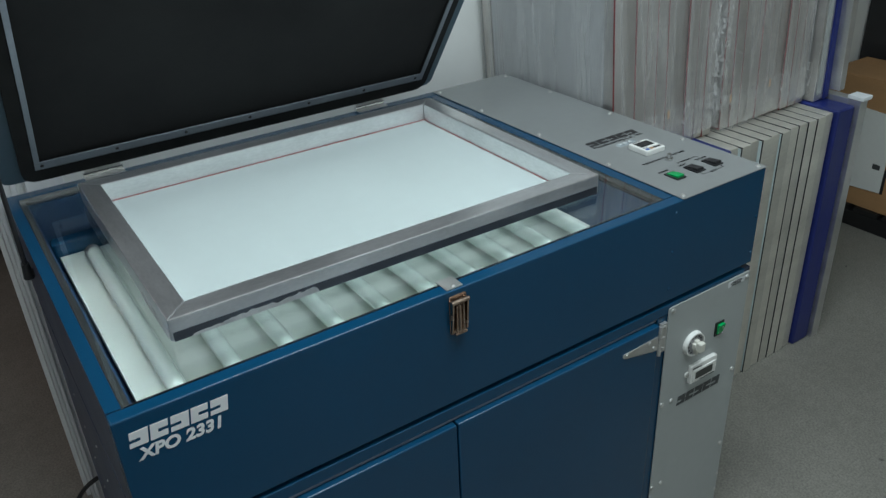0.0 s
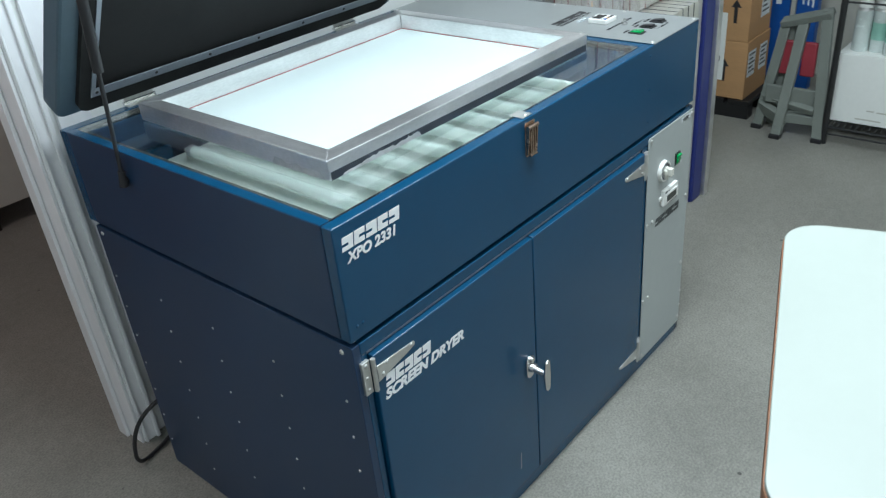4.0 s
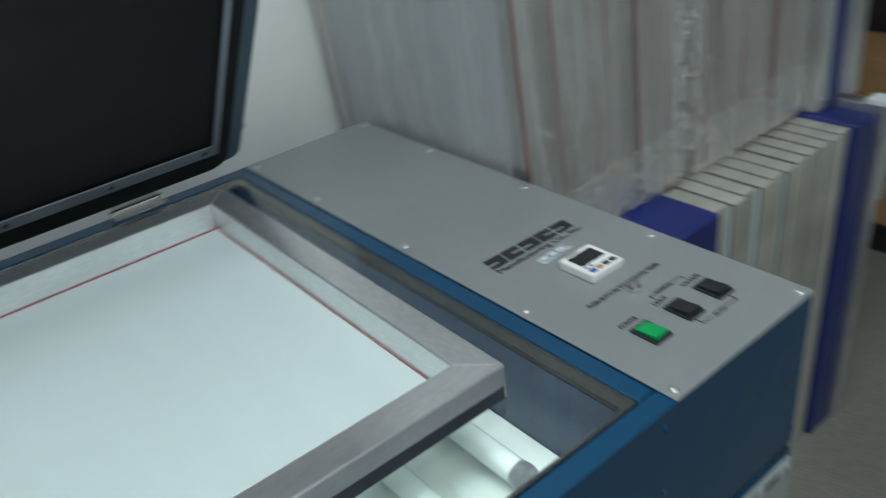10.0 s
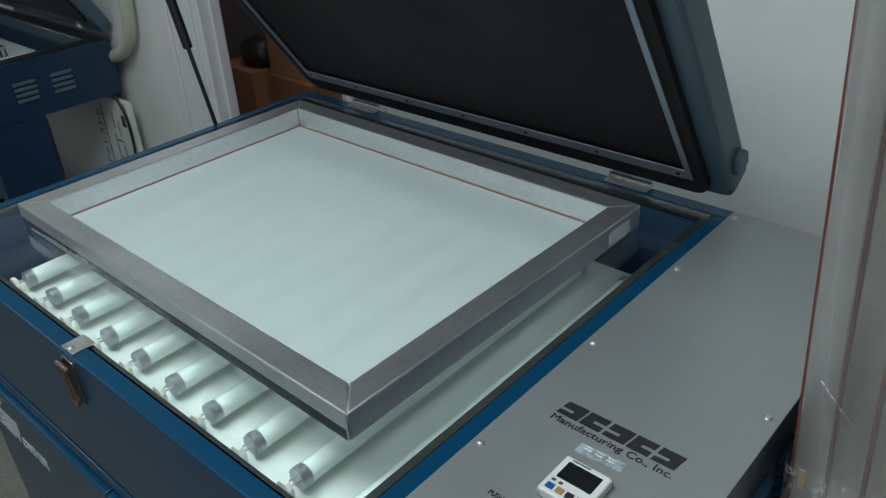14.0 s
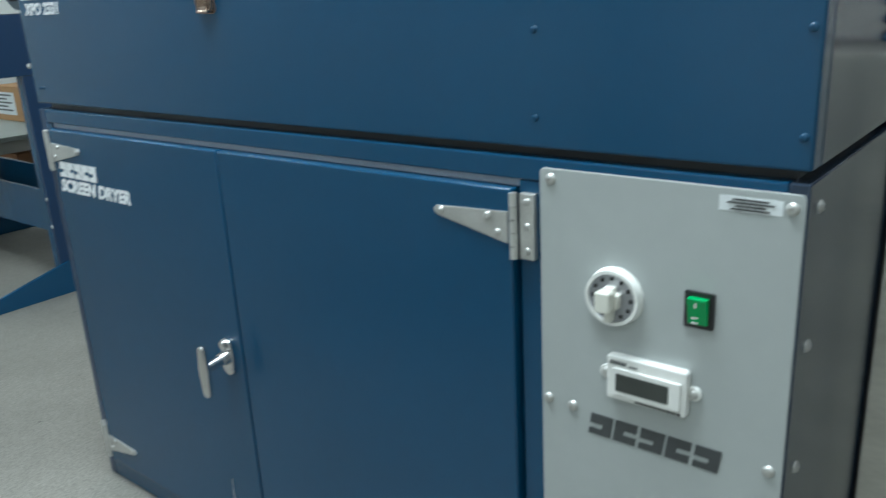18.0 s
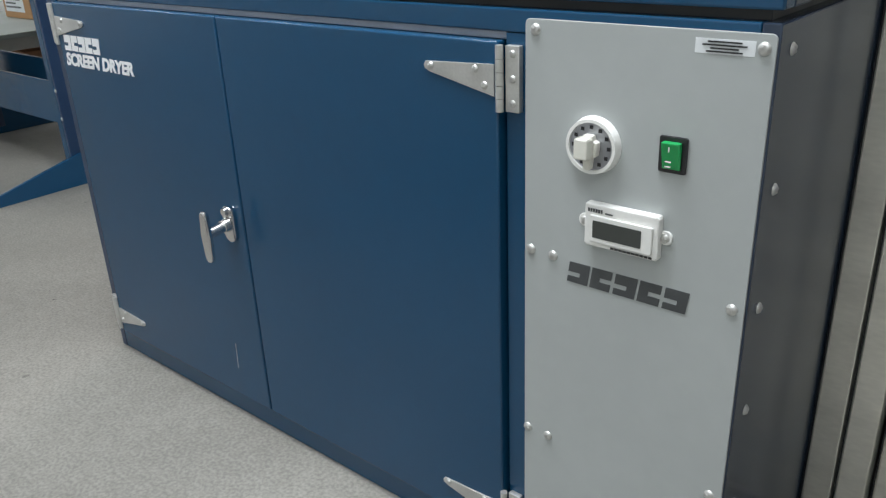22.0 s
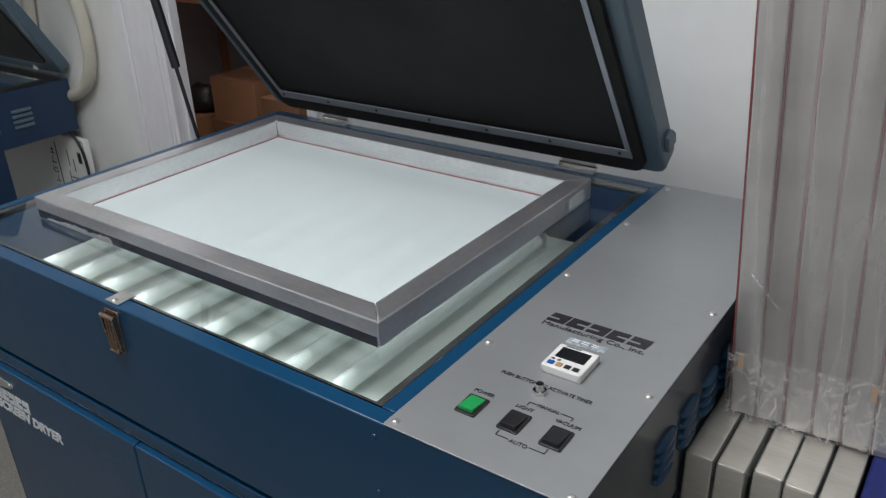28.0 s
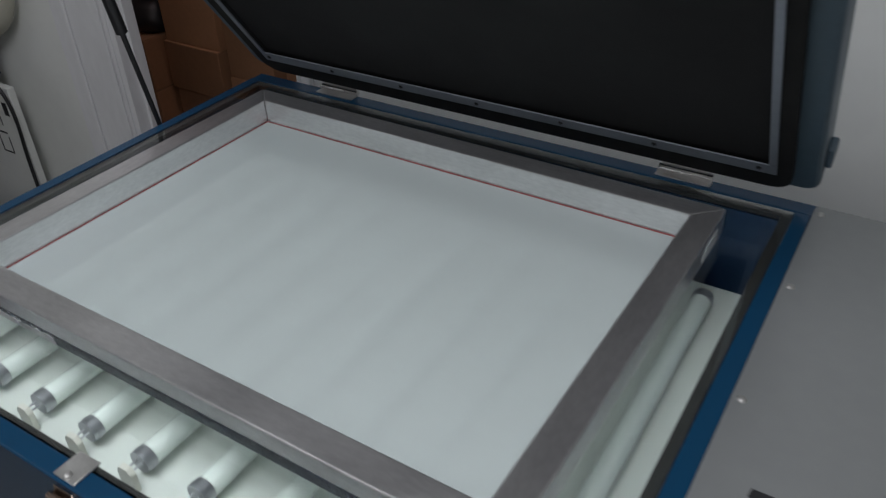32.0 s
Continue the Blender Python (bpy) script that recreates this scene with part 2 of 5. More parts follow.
SILVER = material("satin_silver_panel", (0.315, 0.33, 0.33), 0.42, metal=0.42, var=0.05, scale=3, bump=0.04, bump_scale=500)
ALU = material("satin_aluminium", (0.70, 0.695, 0.69), 0.36, metal=0.9, var=0.10, scale=3, bump=0.06, bump_scale=60, stretch=(2, 2, 9), rough_var=0.06)
ALUX, ALUY = brushed("brushed_aluminium_long", (0.82, 0.815, 0.82), 0), brushed("brushed_aluminium_cross", (0.79, 0.785, 0.79), 1)
ALUDULL = material("weathered_aluminium", (0.72, 0.70, 0.63), 0.33, metal=0.60, var=0.16, scale=4, bump=0.03, bump_scale=30, stretch=(5, 3, 1), rand=0.10, rough_var=0.04)
CHROME = material("chromed_steel", (0.72, 0.71, 0.70), 0.16, metal=1.0, var=0.1, scale=20)
COPPER = material("tarnished_brass_plate", (0.46, 0.35, 0.28), 0.2, metal=0.95, var=0.15, scale=40)
ZINC = material("zinc_plated_steel", (0.58, 0.58, 0.56), 0.40, metal=0.8, var=0.15, scale=25)
FABRIC = material("white_screen_mesh", (0.60, 0.69, 0.69), 0.55, var=0.03, scale=2.5, bump=0.1, bump_scale=900)
GREYMESH = material("grey_screen_mesh", (0.41, 0.42, 0.43), 0.42, var=0.06, scale=2.5, bump=0.1, bump_scale=900)
REDGLUE = material("red_mesh_glue", (0.42, 0.10, 0.10), 0.5, var=0.3, scale=30)
RUBBER = material("black_rubber_blanket", (0.010, 0.010, 0.011), 0.85, var=0.2, scale=4, bump=0.1, bump_scale=300)
GASKET = material("black_foam_gasket", (0.007, 0.007, 0.007), 0.8, var=0.2, scale=15, bump=0.2, bump_scale=300)
STRIP = material("grey_aluminium_strip", (0.30, 0.33, 0.38), 0.45, metal=0.4, var=0.15, scale=12)
BLACK = material("black_plastic", (0.018, 0.018, 0.02), 0.4, var=0.15, scale=20)
DISPLAY = material("dark_display_glass", (0.015, 0.016, 0.018), 0.14, var=0.1, scale=20)
LCD = material("grey_green_lcd", (0.045, 0.05, 0.045), 0.4, var=0.1, scale=20)
WHITE = material("white_plastic", (0.78, 0.78, 0.75), 0.4, var=0.05, scale=15)
CREAM = material("cream_enamel", (0.70, 0.69, 0.62), 0.45, var=0.06, scale=15)
REFLECT = material("white_enamel_reflector", (0.70, 0.74, 0.70), 0.42, var=0.03, scale=5)
TUBE = material("milky_lamp_glass", (0.80, 0.87, 0.83), 0.18, var=0.03, scale=8, coat=0.2, rough_var=0.04)
CAPMETAL = material("lamp_cap_aluminium", (0.42, 0.43, 0.46), 0.40, metal=0.8, var=0.1, scale=20)
WRAPPED = material("film_covered_aluminium", (0.50, 0.475, 0.445), 0.33, metal=0.85, var=0.14, scale=4, bump=0.03, bump_scale=30, stretch=(5, 3, 0.6), rand=0.05, rough_var=0.04)
GREEN = material("green_rocker_plastic", (0.005, 0.32, 0.085), 0.16, var=0.05, scale=20, rough_var=0.03)
INK = material("black_ink", (0.02, 0.02, 0.022), 0.5, var=0.1, scale=40)
DARKINK = material("dark_grey_ink", (0.055, 0.06, 0.062), 0.5, var=0.1, scale=40)
WHITEINK = material("white_vinyl_lettering", (0.80, 0.82, 0.84), 0.45, var=0.04, scale=40)
LABEL = material("white_paper_label", (0.70, 0.73, 0.74), 0.6, var=0.08, scale=40)
WALL = material("white_wall_paint", (0.84, 0.85, 0.82), 0.6, var=0.05, scale=1.5, bump=0.1, bump_scale=120)
BEIGE = material("beige_wall_paint", (0.50, 0.49, 0.44), 0.65, var=0.06, scale=1.5, bump=0.1, bump_scale=120)
TRIM = material("white_gloss_trim", (0.84, 0.84, 0.85), 0.42, var=0.08, scale=4, stretch=(1, 1, 0.3))
CEIL = material("ceiling_tile", (0.75, 0.75, 0.72), 0.8, var=0.05, scale=3)
# grey lowered so the storeroom's dim light sits in the wall colour
DIM = material("storeroom_dimmed_grey", (0.38, 0.36, 0.38), 0.8, var=0.12, scale=2)
FLOOR = floor_material()
CARD = material("brown_cardboard", (0.42, 0.235, 0.105), 0.75, var=0.1, scale=4, bump=0.08, bump_scale=80, stretch=(1, 1, 5))
CARDDARK = material("old_brown_cardboard", (0.38, 0.195, 0.10), 0.8, var=0.14, scale=4, bump=0.08, bump_scale=80, rand=0.25)
CARTON = material("white_cardboard", (0.76, 0.77, 0.74), 0.65, var=0.04, scale=4)
BANNER = material("blue_printed_card", (0.012, 0.09, 0.36), 0.4, var=0.06, scale=4)
NAVY = material("blue_plastic_wrap", (0.014, 0.024, 0.15), 0.38, var=0.25, scale=7, bump=0.5, bump_scale=18, stretch=(2, 2, 0.4))
LADDER = material("grey_green_moulded_plastic", (0.17, 0.185, 0.165), 0.55, var=0.1, scale=8)
RED = material("faded_red_plastic", (0.30, 0.035, 0.05), 0.5, var=0.2, scale=8)
WIRE = material("black_epoxy_wire", (0.012, 0.012, 0.013), 0.4, var=0.1, scale=8)
LAMINATE = material("white_laminate", (0.365, 0.40, 0.37), 0.42, var=0.025, scale=3)
EDGE = material("brown_edge_banding", (0.24, 0.11, 0.055), 0.5, var=0.2, scale=20)
HOSE = material("cream_vinyl_hose", (0.62, 0.60, 0.50), 0.45, var=0.08, scale=9, bump=0.5, bump_scale=120)
GLASS = glass_material()
CLOTH = mesh_cloth()
FILM = film_material("clear_stretch_film", (0.80, 0.80, 0.80), 0.12, 0.33, (6, 6, 0.4), 2.2, 0.14)
CRUMPLE = film_material("crumpled_film_band", (0.82, 0.82, 0.80), 0.10, 0.60, (11, 11, 9), 6.0, 0.035)
CLEARTAPE = film_material("clear_sticker_film", (0.62, 0.70, 0.74), 0.35, 0.75, (60, 60, 60), 1.0, 0.08)
DARKBAND = material("dark_blue_grey_band", (0.075, 0.085, 0.105), 0.20, metal=0.5, var=0.2, scale=14, rough_var=0.04)
FOIL = material("crinkled_silver_tape", (0.62, 0.62, 0.63), 0.38, metal=0.7, var=0.25, scale=30, bump=0.8, bump_scale=140, rough_var=0.06)
TAN = material("tan_masking_tape", (0.50, 0.36, 0.25), 0.6, var=0.1, scale=30)
REDEDGE = material("dark_red_mesh_edge", (0.20, 0.035, 0.035), 0.6, var=0.4, scale=8)
CANGREEN = material("pale_green_print", (0.28, 0.52, 0.43), 0.4)
CANWHITE = material("glossy_white_tin", (0.62, 0.68, 0.66), 0.25, metal=0.1)
TEAL = material("teal_band", (0.02, 0.30, 0.27), 0.4)


# ---- builders ----
def thing(name, label, category, at=(0, 0, 0), turn=0.0, group="", kind=""):
    ob = new(name)
    ob.empty_display_size = 0.05
    ob.matrix_basis = pose(*at, 0, 0, turn)
    return tagged(ob, label, category, group, kind)


def part(name, bm, mat, parent=None, label="", smooth=True):
    me = bpy.data.meshes.new(name)
    bm.normal_update()
    bm.to_mesh(me)
    bm.free()
    if smooth:
        me.set_sharp_from_angle(angle=radians(32))
        me.polygons.foreach_set("use_smooth", [f.material_index == 0 for f in me.polygons])
        me.polygons.foreach_set("material_index", [0] * len(me.polygons))
    me.materials.append(mat)
    ob = new(name, me)
    if parent is not None:
        ob.parent = parent
    if label:
        ob["label"] = label
    return ob


def again(ob, name, m, parent):
    """Another part on the same mesh."""
    o = new(name, ob.data)
    o.parent = parent
    o.matrix_basis = m
    return o


def flats(bm, axes):
    """Marks the faces that look along an axis, so that they stay plane beside rounded edges."""
    bm.normal_update()
    for f in bm.faces:
        if any(abs(f.normal[k]) > 0.9999 for k in axes):
            f.material_index = 1
    return bm


def merge(bm, other):
    me = bpy.data.meshes.new("t")
    other.to_mesh(me)
    other.free()
    bm.from_mesh(me)
    bpy.data.meshes.remove(me)
    return bm


def box(x0, x1, y0, y1, z0, z1, b=0.0, seg=2, bm=None):
    o = bmesh.new()
    bmesh.ops.create_cube(o, size=1)
    for v in o.verts:
        v.co = ((x0 + x1) / 2 + v.co.x * (x1 - x0), (y0 + y1) / 2 + v.co.y * (y1 - y0), (z0 + z1) / 2 + v.co.z * (z1 - z0))
    if b:
        bmesh.ops.bevel(o, geom=o.edges[:], offset=b, segments=seg, profile=0.5, affect="EDGES")
    flats(o, (0, 1, 2))
    return o if bm is None else merge(bm, o)


def rod(p0, p1, r0, r1=None, n=16, bm=None):
    o = bmesh.new()
    p0, p1 = Vector(p0), Vector(p1)
    bmesh.ops.create_cone(o, cap_ends=True, segments=n, radius1=r0, radius2=r0 if r1 is None else r1, depth=(p1 - p0).length)
    q = (p1 - p0).to_track_quat("Z", "Y").to_matrix().to_4x4()
    bmesh.ops.transform(o, matrix=Matrix.Translation((p0 + p1) / 2) @ q, verts=o.verts[:])
    return o if bm is None else merge(bm, o)


def prism(pts, z0, z1, b=0.0, m=None, bm=None):
    """A flat outline drawn up from z0 to z1."""
    o = bmesh.new()
    f = o.faces.new([o.verts.new((x, y, z0)) for x, y in pts])
    r = bmesh.ops.extrude_face_region(o, geom=[f])
    for v in r["geom"]:
        if isinstance(v, bmesh.types.BMVert):
            v.co.z = z1
    bmesh.ops.recalc_face_normals(o, faces=o.faces[:])
    if b:
        bmesh.ops.bevel(o, geom=[e for e in o.edges], offset=b, segments=2, profile=0.5, affect="EDGES")
    flats(o, (0, 1, 2))
    if m is not None:
        bmesh.ops.transform(o, matrix=m, verts=o.verts[:])
    return o if bm is None else merge(bm, o)


def round_rect(x0, x1, y0, y1, r, n=6):
    pts = []
    for cx, cy, a0 in ((x1 - r, y1 - r, 0), (x0 + r, y1 - r, 90), (x0 + r, y0 + r, 180), (x1 - r, y0 + r, 270)):
        pts += [(cx + r * math.cos(radians(a0 + 90 * k / n)), cy + r * math.sin(radians(a0 + 90 * k / n))) for k in range(n + 1)]
    return pts


def ring(outer, inner, z0, z1, m=None):
    """A flat band between two outlines of equal length."""
    o = bmesh.new()
    n = len(outer)
    a = [[o.verts.new((x, y, z)) for x, y in pts] for pts, z in ((outer, z0), (inner, z0), (inner, z1), (outer, z1))]
    for k in range(n):
        j = (k + 1) % n
        for s in range(4):
            o.faces.new((a[s][k], a[s][j], a[(s + 1) % 4][j], a[(s + 1) % 4][k]))
    bmesh.ops.recalc_face_normals(o, faces=o.faces[:])
    if m is not None:
        bmesh.ops.transform(o, matrix=m, verts=o.verts[:])
    return o


def tube(pts, r, n=10, bm=None):
    """A round bar along a line of points."""
    o = bmesh.new()
    pts = [Vector(p) for p in pts]
    rows = []
    up = Vector((0.13, 0.21, 1)).normalized()
    for k, p in enumerate(pts):
        d = (pts[min(k + 1, len(pts) - 1)] - pts[max(k - 1, 0)]).normalized()
        s = d.cross(up).normalized()
        u = s.cross(d)
        rows.append([o.verts.new(p + r * (math.cos(2 * math.pi * i / n) * s + math.sin(2 * math.pi * i / n) * u)) for i in range(n)])
    for a, b in zip(rows, rows[1:]):
        for i in range(n):
            o.faces.new((a[i], a[(i + 1) % n], b[(i + 1) % n], b[i]))
    o.faces.new(rows[0])
    o.faces.new(rows[-1])
    bmesh.ops.recalc_face_normals(o, faces=o.faces[:])
    return o if bm is None else merge(bm, o)


def arc(a, b, c, n=14):
    """Points along a smooth bend from a to c, drawn to b."""
    a, b, c = Vector(a), Vector(b), Vector(c)
    return [(1 - u) ** 2 * a + 2 * u * (1 - u) * b + u * u * c for u in [k / n for k in range(n + 1)]]


FRONT = Matrix(((1, 0, 0, 0), (0, 0, -1, 0), (0, 1, 0, 0), (0, 0, 0, 1)))  # outline x, y to world x, z; up to -y


def lettering(name, body, x, y, w, h, mat, parent, m, slant=0.0, label="", bold=0.0):
    """Words in the built-in font, fitted to w by h with the lower left corner at x, y on the plane m."""
    cu = bpy.data.curves.new(name, "FONT")
    cu.body, cu.extrude, cu.shear, cu.offset = body, 0.02, slant, bold
    o = new(name, cu)
    bpy.context.view_layer.update()
    me = bpy.data.meshes.new_from_object(o.evaluated_get(bpy.context.evaluated_depsgraph_get()))
    bpy.data.objects.remove(o)
    co = np.empty(3 * len(me.vertices))
    me.vertices.foreach_get("co", co)
    co = co.reshape(-1, 3)
    lo, hi = co.min(0), co.max(0)
    co = (co - lo) / (hi - lo) * (w, h, 0.0006) + (x, y, 0.0003)
    me.vertices.foreach_set("co", co.ravel())
    me.transform(m)
    me.materials.append(mat)
    o = new(name, me)
    o.parent = parent
    if label:
        o["label"] = label
    return o


def emblem(name, x, y, w, h, mat, parent, m, label):
    """Five plain slanted blocks with a notch each, in place of a maker's mark."""
    p, s = w / 5, 0.14 * h
    for k in range(5):
        a = x + k * p
        u, lo, hi = (0.86, 0.36, 0.58) if k % 2 else (0.90, 0.30, 0.52)
        pts = [(0, 0), (u, 0), (u, lo), (0.38, lo), (0.38, hi), (u, hi), (u, 1), (0, 1)] if k % 2 else [(0, 0), (u, 0), (u, 1), (0, 1), (0, hi), (0.52, hi), (0.52, lo), (0, lo)]
        o = part(name if k == 0 else "emblem_block", prism([(a + q * p + s * v, y + v * h) for q, v in pts], 0.0003, 0.0009, 0, m), mat, parent, label if k == 0 else "", smooth=False)
    return o


def bars(name, rows, mat, parent, m):
    """Small unreadable print as plain bars: rows of x, y, w, h."""
    bm = bmesh.new()
    for x, y, w, h in rows:
        prism([(x, y), (x + w, y), (x + w, y + h), (x, y + h)], 0.0003, 0.0007, bm=bm)
    bmesh.ops.transform(bm, matrix=m, verts=bm.verts[:])
    return part(name, bm, mat, parent, smooth=False)


def screw_mesh(r):
    """A domed screw head on z = 0 with a crossed slot."""
    bm = bmesh.new()
    bmesh.ops.create_uvsphere(bm, u_segments=14, v_segments=8, radius=r)
    bmesh.ops.delete(bm, geom=[v for v in bm.verts if v.co.z < -1e-5], context="VERTS")
    for v in bm.verts:
        v.co.z *= 0.55
    for a, b in ((0.62, 0.12), (0.12, 0.62)):
        box(-r * a, r * a, -r * b, r * b, r * 0.46, r * 0.565, bm=bm)
    return bm


def beam(p0, p1, w, d, bm=None):
    """A rectangular bar between two points, w across in y and d deep."""
    p0, p1 = Vector(p0), Vector(p1)
    o = box(-d / 2, d / 2, -w / 2, w / 2, 0, (p1 - p0).length, 0.004)
    z = (p1 - p0).normalized()
    x = Vector((0, 1, 0)).cross(z).normalized()
    y = z.cross(x)
    m = Matrix((x, y, z)).transposed().to_4x4()
    bmesh.ops.transform(o, matrix=Matrix.Translation(p0) @ m, verts=o.verts[:])
    return o if bm is None else merge(bm, o)


HEAD = part("t", screw_mesh(1.0), ZINC)
HEADMESH = HEAD.data
bpy.data.objects.remove(HEAD)
HEAD = part("t", screw_mesh(1.0), BLUE)
PAINTEDHEAD = HEAD.data
bpy.data.objects.remove(HEAD)
HEAD = part("t", screw_mesh(1.0), BLACK)
DARKHEAD = HEAD.data
bpy.data.objects.remove(HEAD)


def screw(place, axis, r, parent, name="screw", head=None):
    o = new(name, head or HEADMESH)
    o.parent = parent
    q = Vector(axis).to_track_quat("Z", "Y")
    o.matrix_basis = Matrix.LocRotScale(place, q @ Euler((0, 0, (place[0] * 97 + place[2] * 53) % 3)).to_quaternion(), (r, r, r))
    return o


# ---- room ----
NORTH, DOOR0, DOOR1 = 0.955, -0.60, -0.012
tagged(part("floor", box(-3.6, 3.75, -3.4, 3.2, -0.12, 0), FLOOR), "grey mottled vinyl floor with small dark scuffs", "floor", kind="structure")
wn = box(-1.9, DOOR0, NORTH, NORTH + 0.055, 0, 2.7)
box(DOOR1, 3.65, NORTH, NORTH + 0.095, 0, 2.7, bm=wn)
box(DOOR0, DOOR1, NORTH, NORTH + 0.055, 2.08, 2.7, bm=wn)
tagged(part("wall_north", wn, WALL), "white painted wall with an open doorway", "wall", kind="structure")
tagged(part("wall_east", box(3.65, 3.75, -3.3, NORTH + 0.11, 0, 2.7), BEIGE), "beige painted wall behind the wire rack", "wall", kind="structure")
tagged(part("wall_west", box(-3.6, -3.5, -3.3, 3.2, 0, 2.7), WALL), "white painted wall", "wall", kind="structure")
wo = box(-3.6, -2.96, -3.4, -3.3, 0, 2.7)
box(-1.84, 3.75, -3.4, -3.3, 0, 2.7, bm=wo)
box(-2.96, -1.84, -3.4, -3.3, 0, 1.19, bm=wo)
box(-2.96, -1.84, -3.4, -3.3, 2.11, 2.7, bm=wo)
tagged(part("wall_south", wo, WALL), "white painted wall with an added window opening, out of view", "wall", kind="structure")
# unseen window frame, added to house the daylight lamp
wd = thing("window_1", "white framed window out of view, added round the daylight fill", "window", kind="structure")
part("window_frame", ring([(-2.96, 1.19), (-1.84, 1.19), (-1.84, 2.11), (-2.96, 2.11)], [(-2.91, 1.24), (-1.89, 1.24), (-1.89, 2.06), (-2.91, 2.06)], 3.302, 3.33, FRONT), TRIM, wd)
part("mullion", box(-2.415, -2.385, -3.328, -3.304, 1.241, 2.059, 0.002), TRIM, wd)
tagged(part("ceiling", box(-3.6, 3.75, -3.4, 3.2, 2.7, 2.8), CEIL), "pale ceiling", "ceiling", kind="structure")
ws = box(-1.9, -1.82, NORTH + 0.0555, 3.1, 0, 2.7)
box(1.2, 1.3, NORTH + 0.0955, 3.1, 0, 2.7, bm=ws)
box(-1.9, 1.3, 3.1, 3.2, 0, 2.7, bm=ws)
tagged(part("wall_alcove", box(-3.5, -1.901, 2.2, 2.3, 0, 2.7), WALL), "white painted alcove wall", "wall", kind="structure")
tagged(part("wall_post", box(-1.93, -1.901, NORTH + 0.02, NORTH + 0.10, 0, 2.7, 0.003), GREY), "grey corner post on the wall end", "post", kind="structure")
tagged(part("storeroom_wall", ws, DIM), "grey storeroom walls with the dimness in their colour", "wall", kind="structure")
tagged(part("storeroom_baseboard", box(-1.82, 1.2, 3.085, 3.0995, 0.0, 0.09, 0.003), TRIM), "white baseboard along the storeroom wall", "baseboard", kind="structure")
# housings for all of them, the added fill lamps too, out of view
for x, sx, y in [(l[0], l[2:4], l[1]) for l in CEILING_AND_FILL_LAMPS]:
    fx = thing("ceiling_light", "flat white fluorescent ceiling light panel placed out of view", "ceiling light", (x, y, 2.7), group="ceiling lights")
    o = ring([(-sx[0] / 2 - 0.04, -sx[1] / 2 - 0.04), (sx[0] / 2 + 0.04, -sx[1] / 2 - 0.04), (sx[0] / 2 + 0.04, sx[1] / 2 + 0.04), (-sx[0] / 2 - 0.04, sx[1] / 2 + 0.04)],
             [(-sx[0] / 2, -sx[1] / 2), (sx[0] / 2, -sx[1] / 2), (sx[0] / 2, sx[1] / 2), (-sx[0] / 2, sx[1] / 2)], -0.05, 0)
    part("housing", o, WHITE, fx)

# door casing, both sides of the opening, with stepped mouldings and the reveal
for side, xe, d in (("right", DOOR1, 1), ("left", DOOR0, -1)):
    cs = thing("door_casing", "white gloss moulded door casing with scuffed edges", "door casing", kind="structure")
    w, deep = (0.044, 0.098) if d > 0 else (0.19, 0.058)
    a, b = sorted((xe, xe + d * w))
    part("casing_board", box(a, b, NORTH - 0.016, NORTH - 0.0005, 0.0, 2.1, 0.003), TRIM, cs)
    a, b = sorted((xe + d * w * 0.72, xe + d * w * 1.0))
    part("backband", box(a, b, NORTH - 0.026, NORTH - 0.0165, 0.0, 2.1, 0.004), TRIM, cs)
    a, b = sorted((xe + d * w * 0.05, xe + d * w * 0.2))
    part("bead", box(a, b, NORTH - 0.022, NORTH - 0.0165, 0.0, 2.1, 0.003), TRIM, cs)
    t = 0.008 if d > 0 else 0.019
    a, b = sorted((xe - d * 0.0005, xe - d * t))
    part("jamb", box(a, b, NORTH - 0.012, NORTH + deep, 0.0, 2.08, 0.002), TRIM, cs)
    a, b = sorted((xe - d * (t + 0.0005), xe - d * (t + 0.011)))
    part("door_stop", box(a, b, NORTH + 0.02 if d < 0 else NORTH + 0.048, NORTH + deep - 0.008, 0.0, 2.07, 0.002), TRIM, cs)
loose = thing("wall_panel_edge", "loose white wall panel with a torn lower edge", "wall panel", kind="structure")
pl = [(0.05, 0.30), (0.075, 0.27), (0.085, 0.20), (0.105, 0.21), (0.11, 0.13), (0.125, 0.12), (0.125, 2.1), (0.05, 2.1)]
part("panel", prism(pl, 0, 0.012, 0.001, Matrix.Translation((0, NORTH - 0.002, 0)) @ FRONT), TRIM, loose)


# ---- screen dryer: the cabinet below ----
W, D = 1.24, 0.83
HS, H = 0.710, 0.929
dry = thing("screen_dryer", "dark blue steel screen-drying cabinet standing on the floor", "cabinet")
bd = box(0, 0.016, 0.0, D - 0.02, 0.0, HS, 0.0015)
part("side_panel", bd, SHADEBLUE, dry, "dark blue riveted side panel")
part("side_panel", box(W - 0.016, W, 0.0, D - 0.02, 0.0, HS, 0.0015), GLOSSBLUE, dry)
part("back_panel", box(0.0165, W - 0.0165, D - 0.035, D - 0.02, 0.0, HS), SHADEBLUE, dry)
part("top_rail", box(0.0165, W - 0.0165, 0.0, 0.03, 0.687, HS, 0.002), BLUE, dry)
part("bottom_rail", box(0.0165, W - 0.0165, 0.0, 0.03, 0.0, 0.040, 0.002), BLUE, dry)
part("front_post", box(0.0165, 0.030, 0.001, 0.03, 0.0405, 0.6865, 0.001), BLUE, dry)
part("front_post", box(0.972, W - 0.0165, 0.001, 0.03, 0.0405, 0.6865, 0.001), BLUE, dry)
part("deck", box(0.0165, W - 0.0165, 0.0305, D - 0.036, HS - 0.02, HS - 0.0005), BLUE, dry)
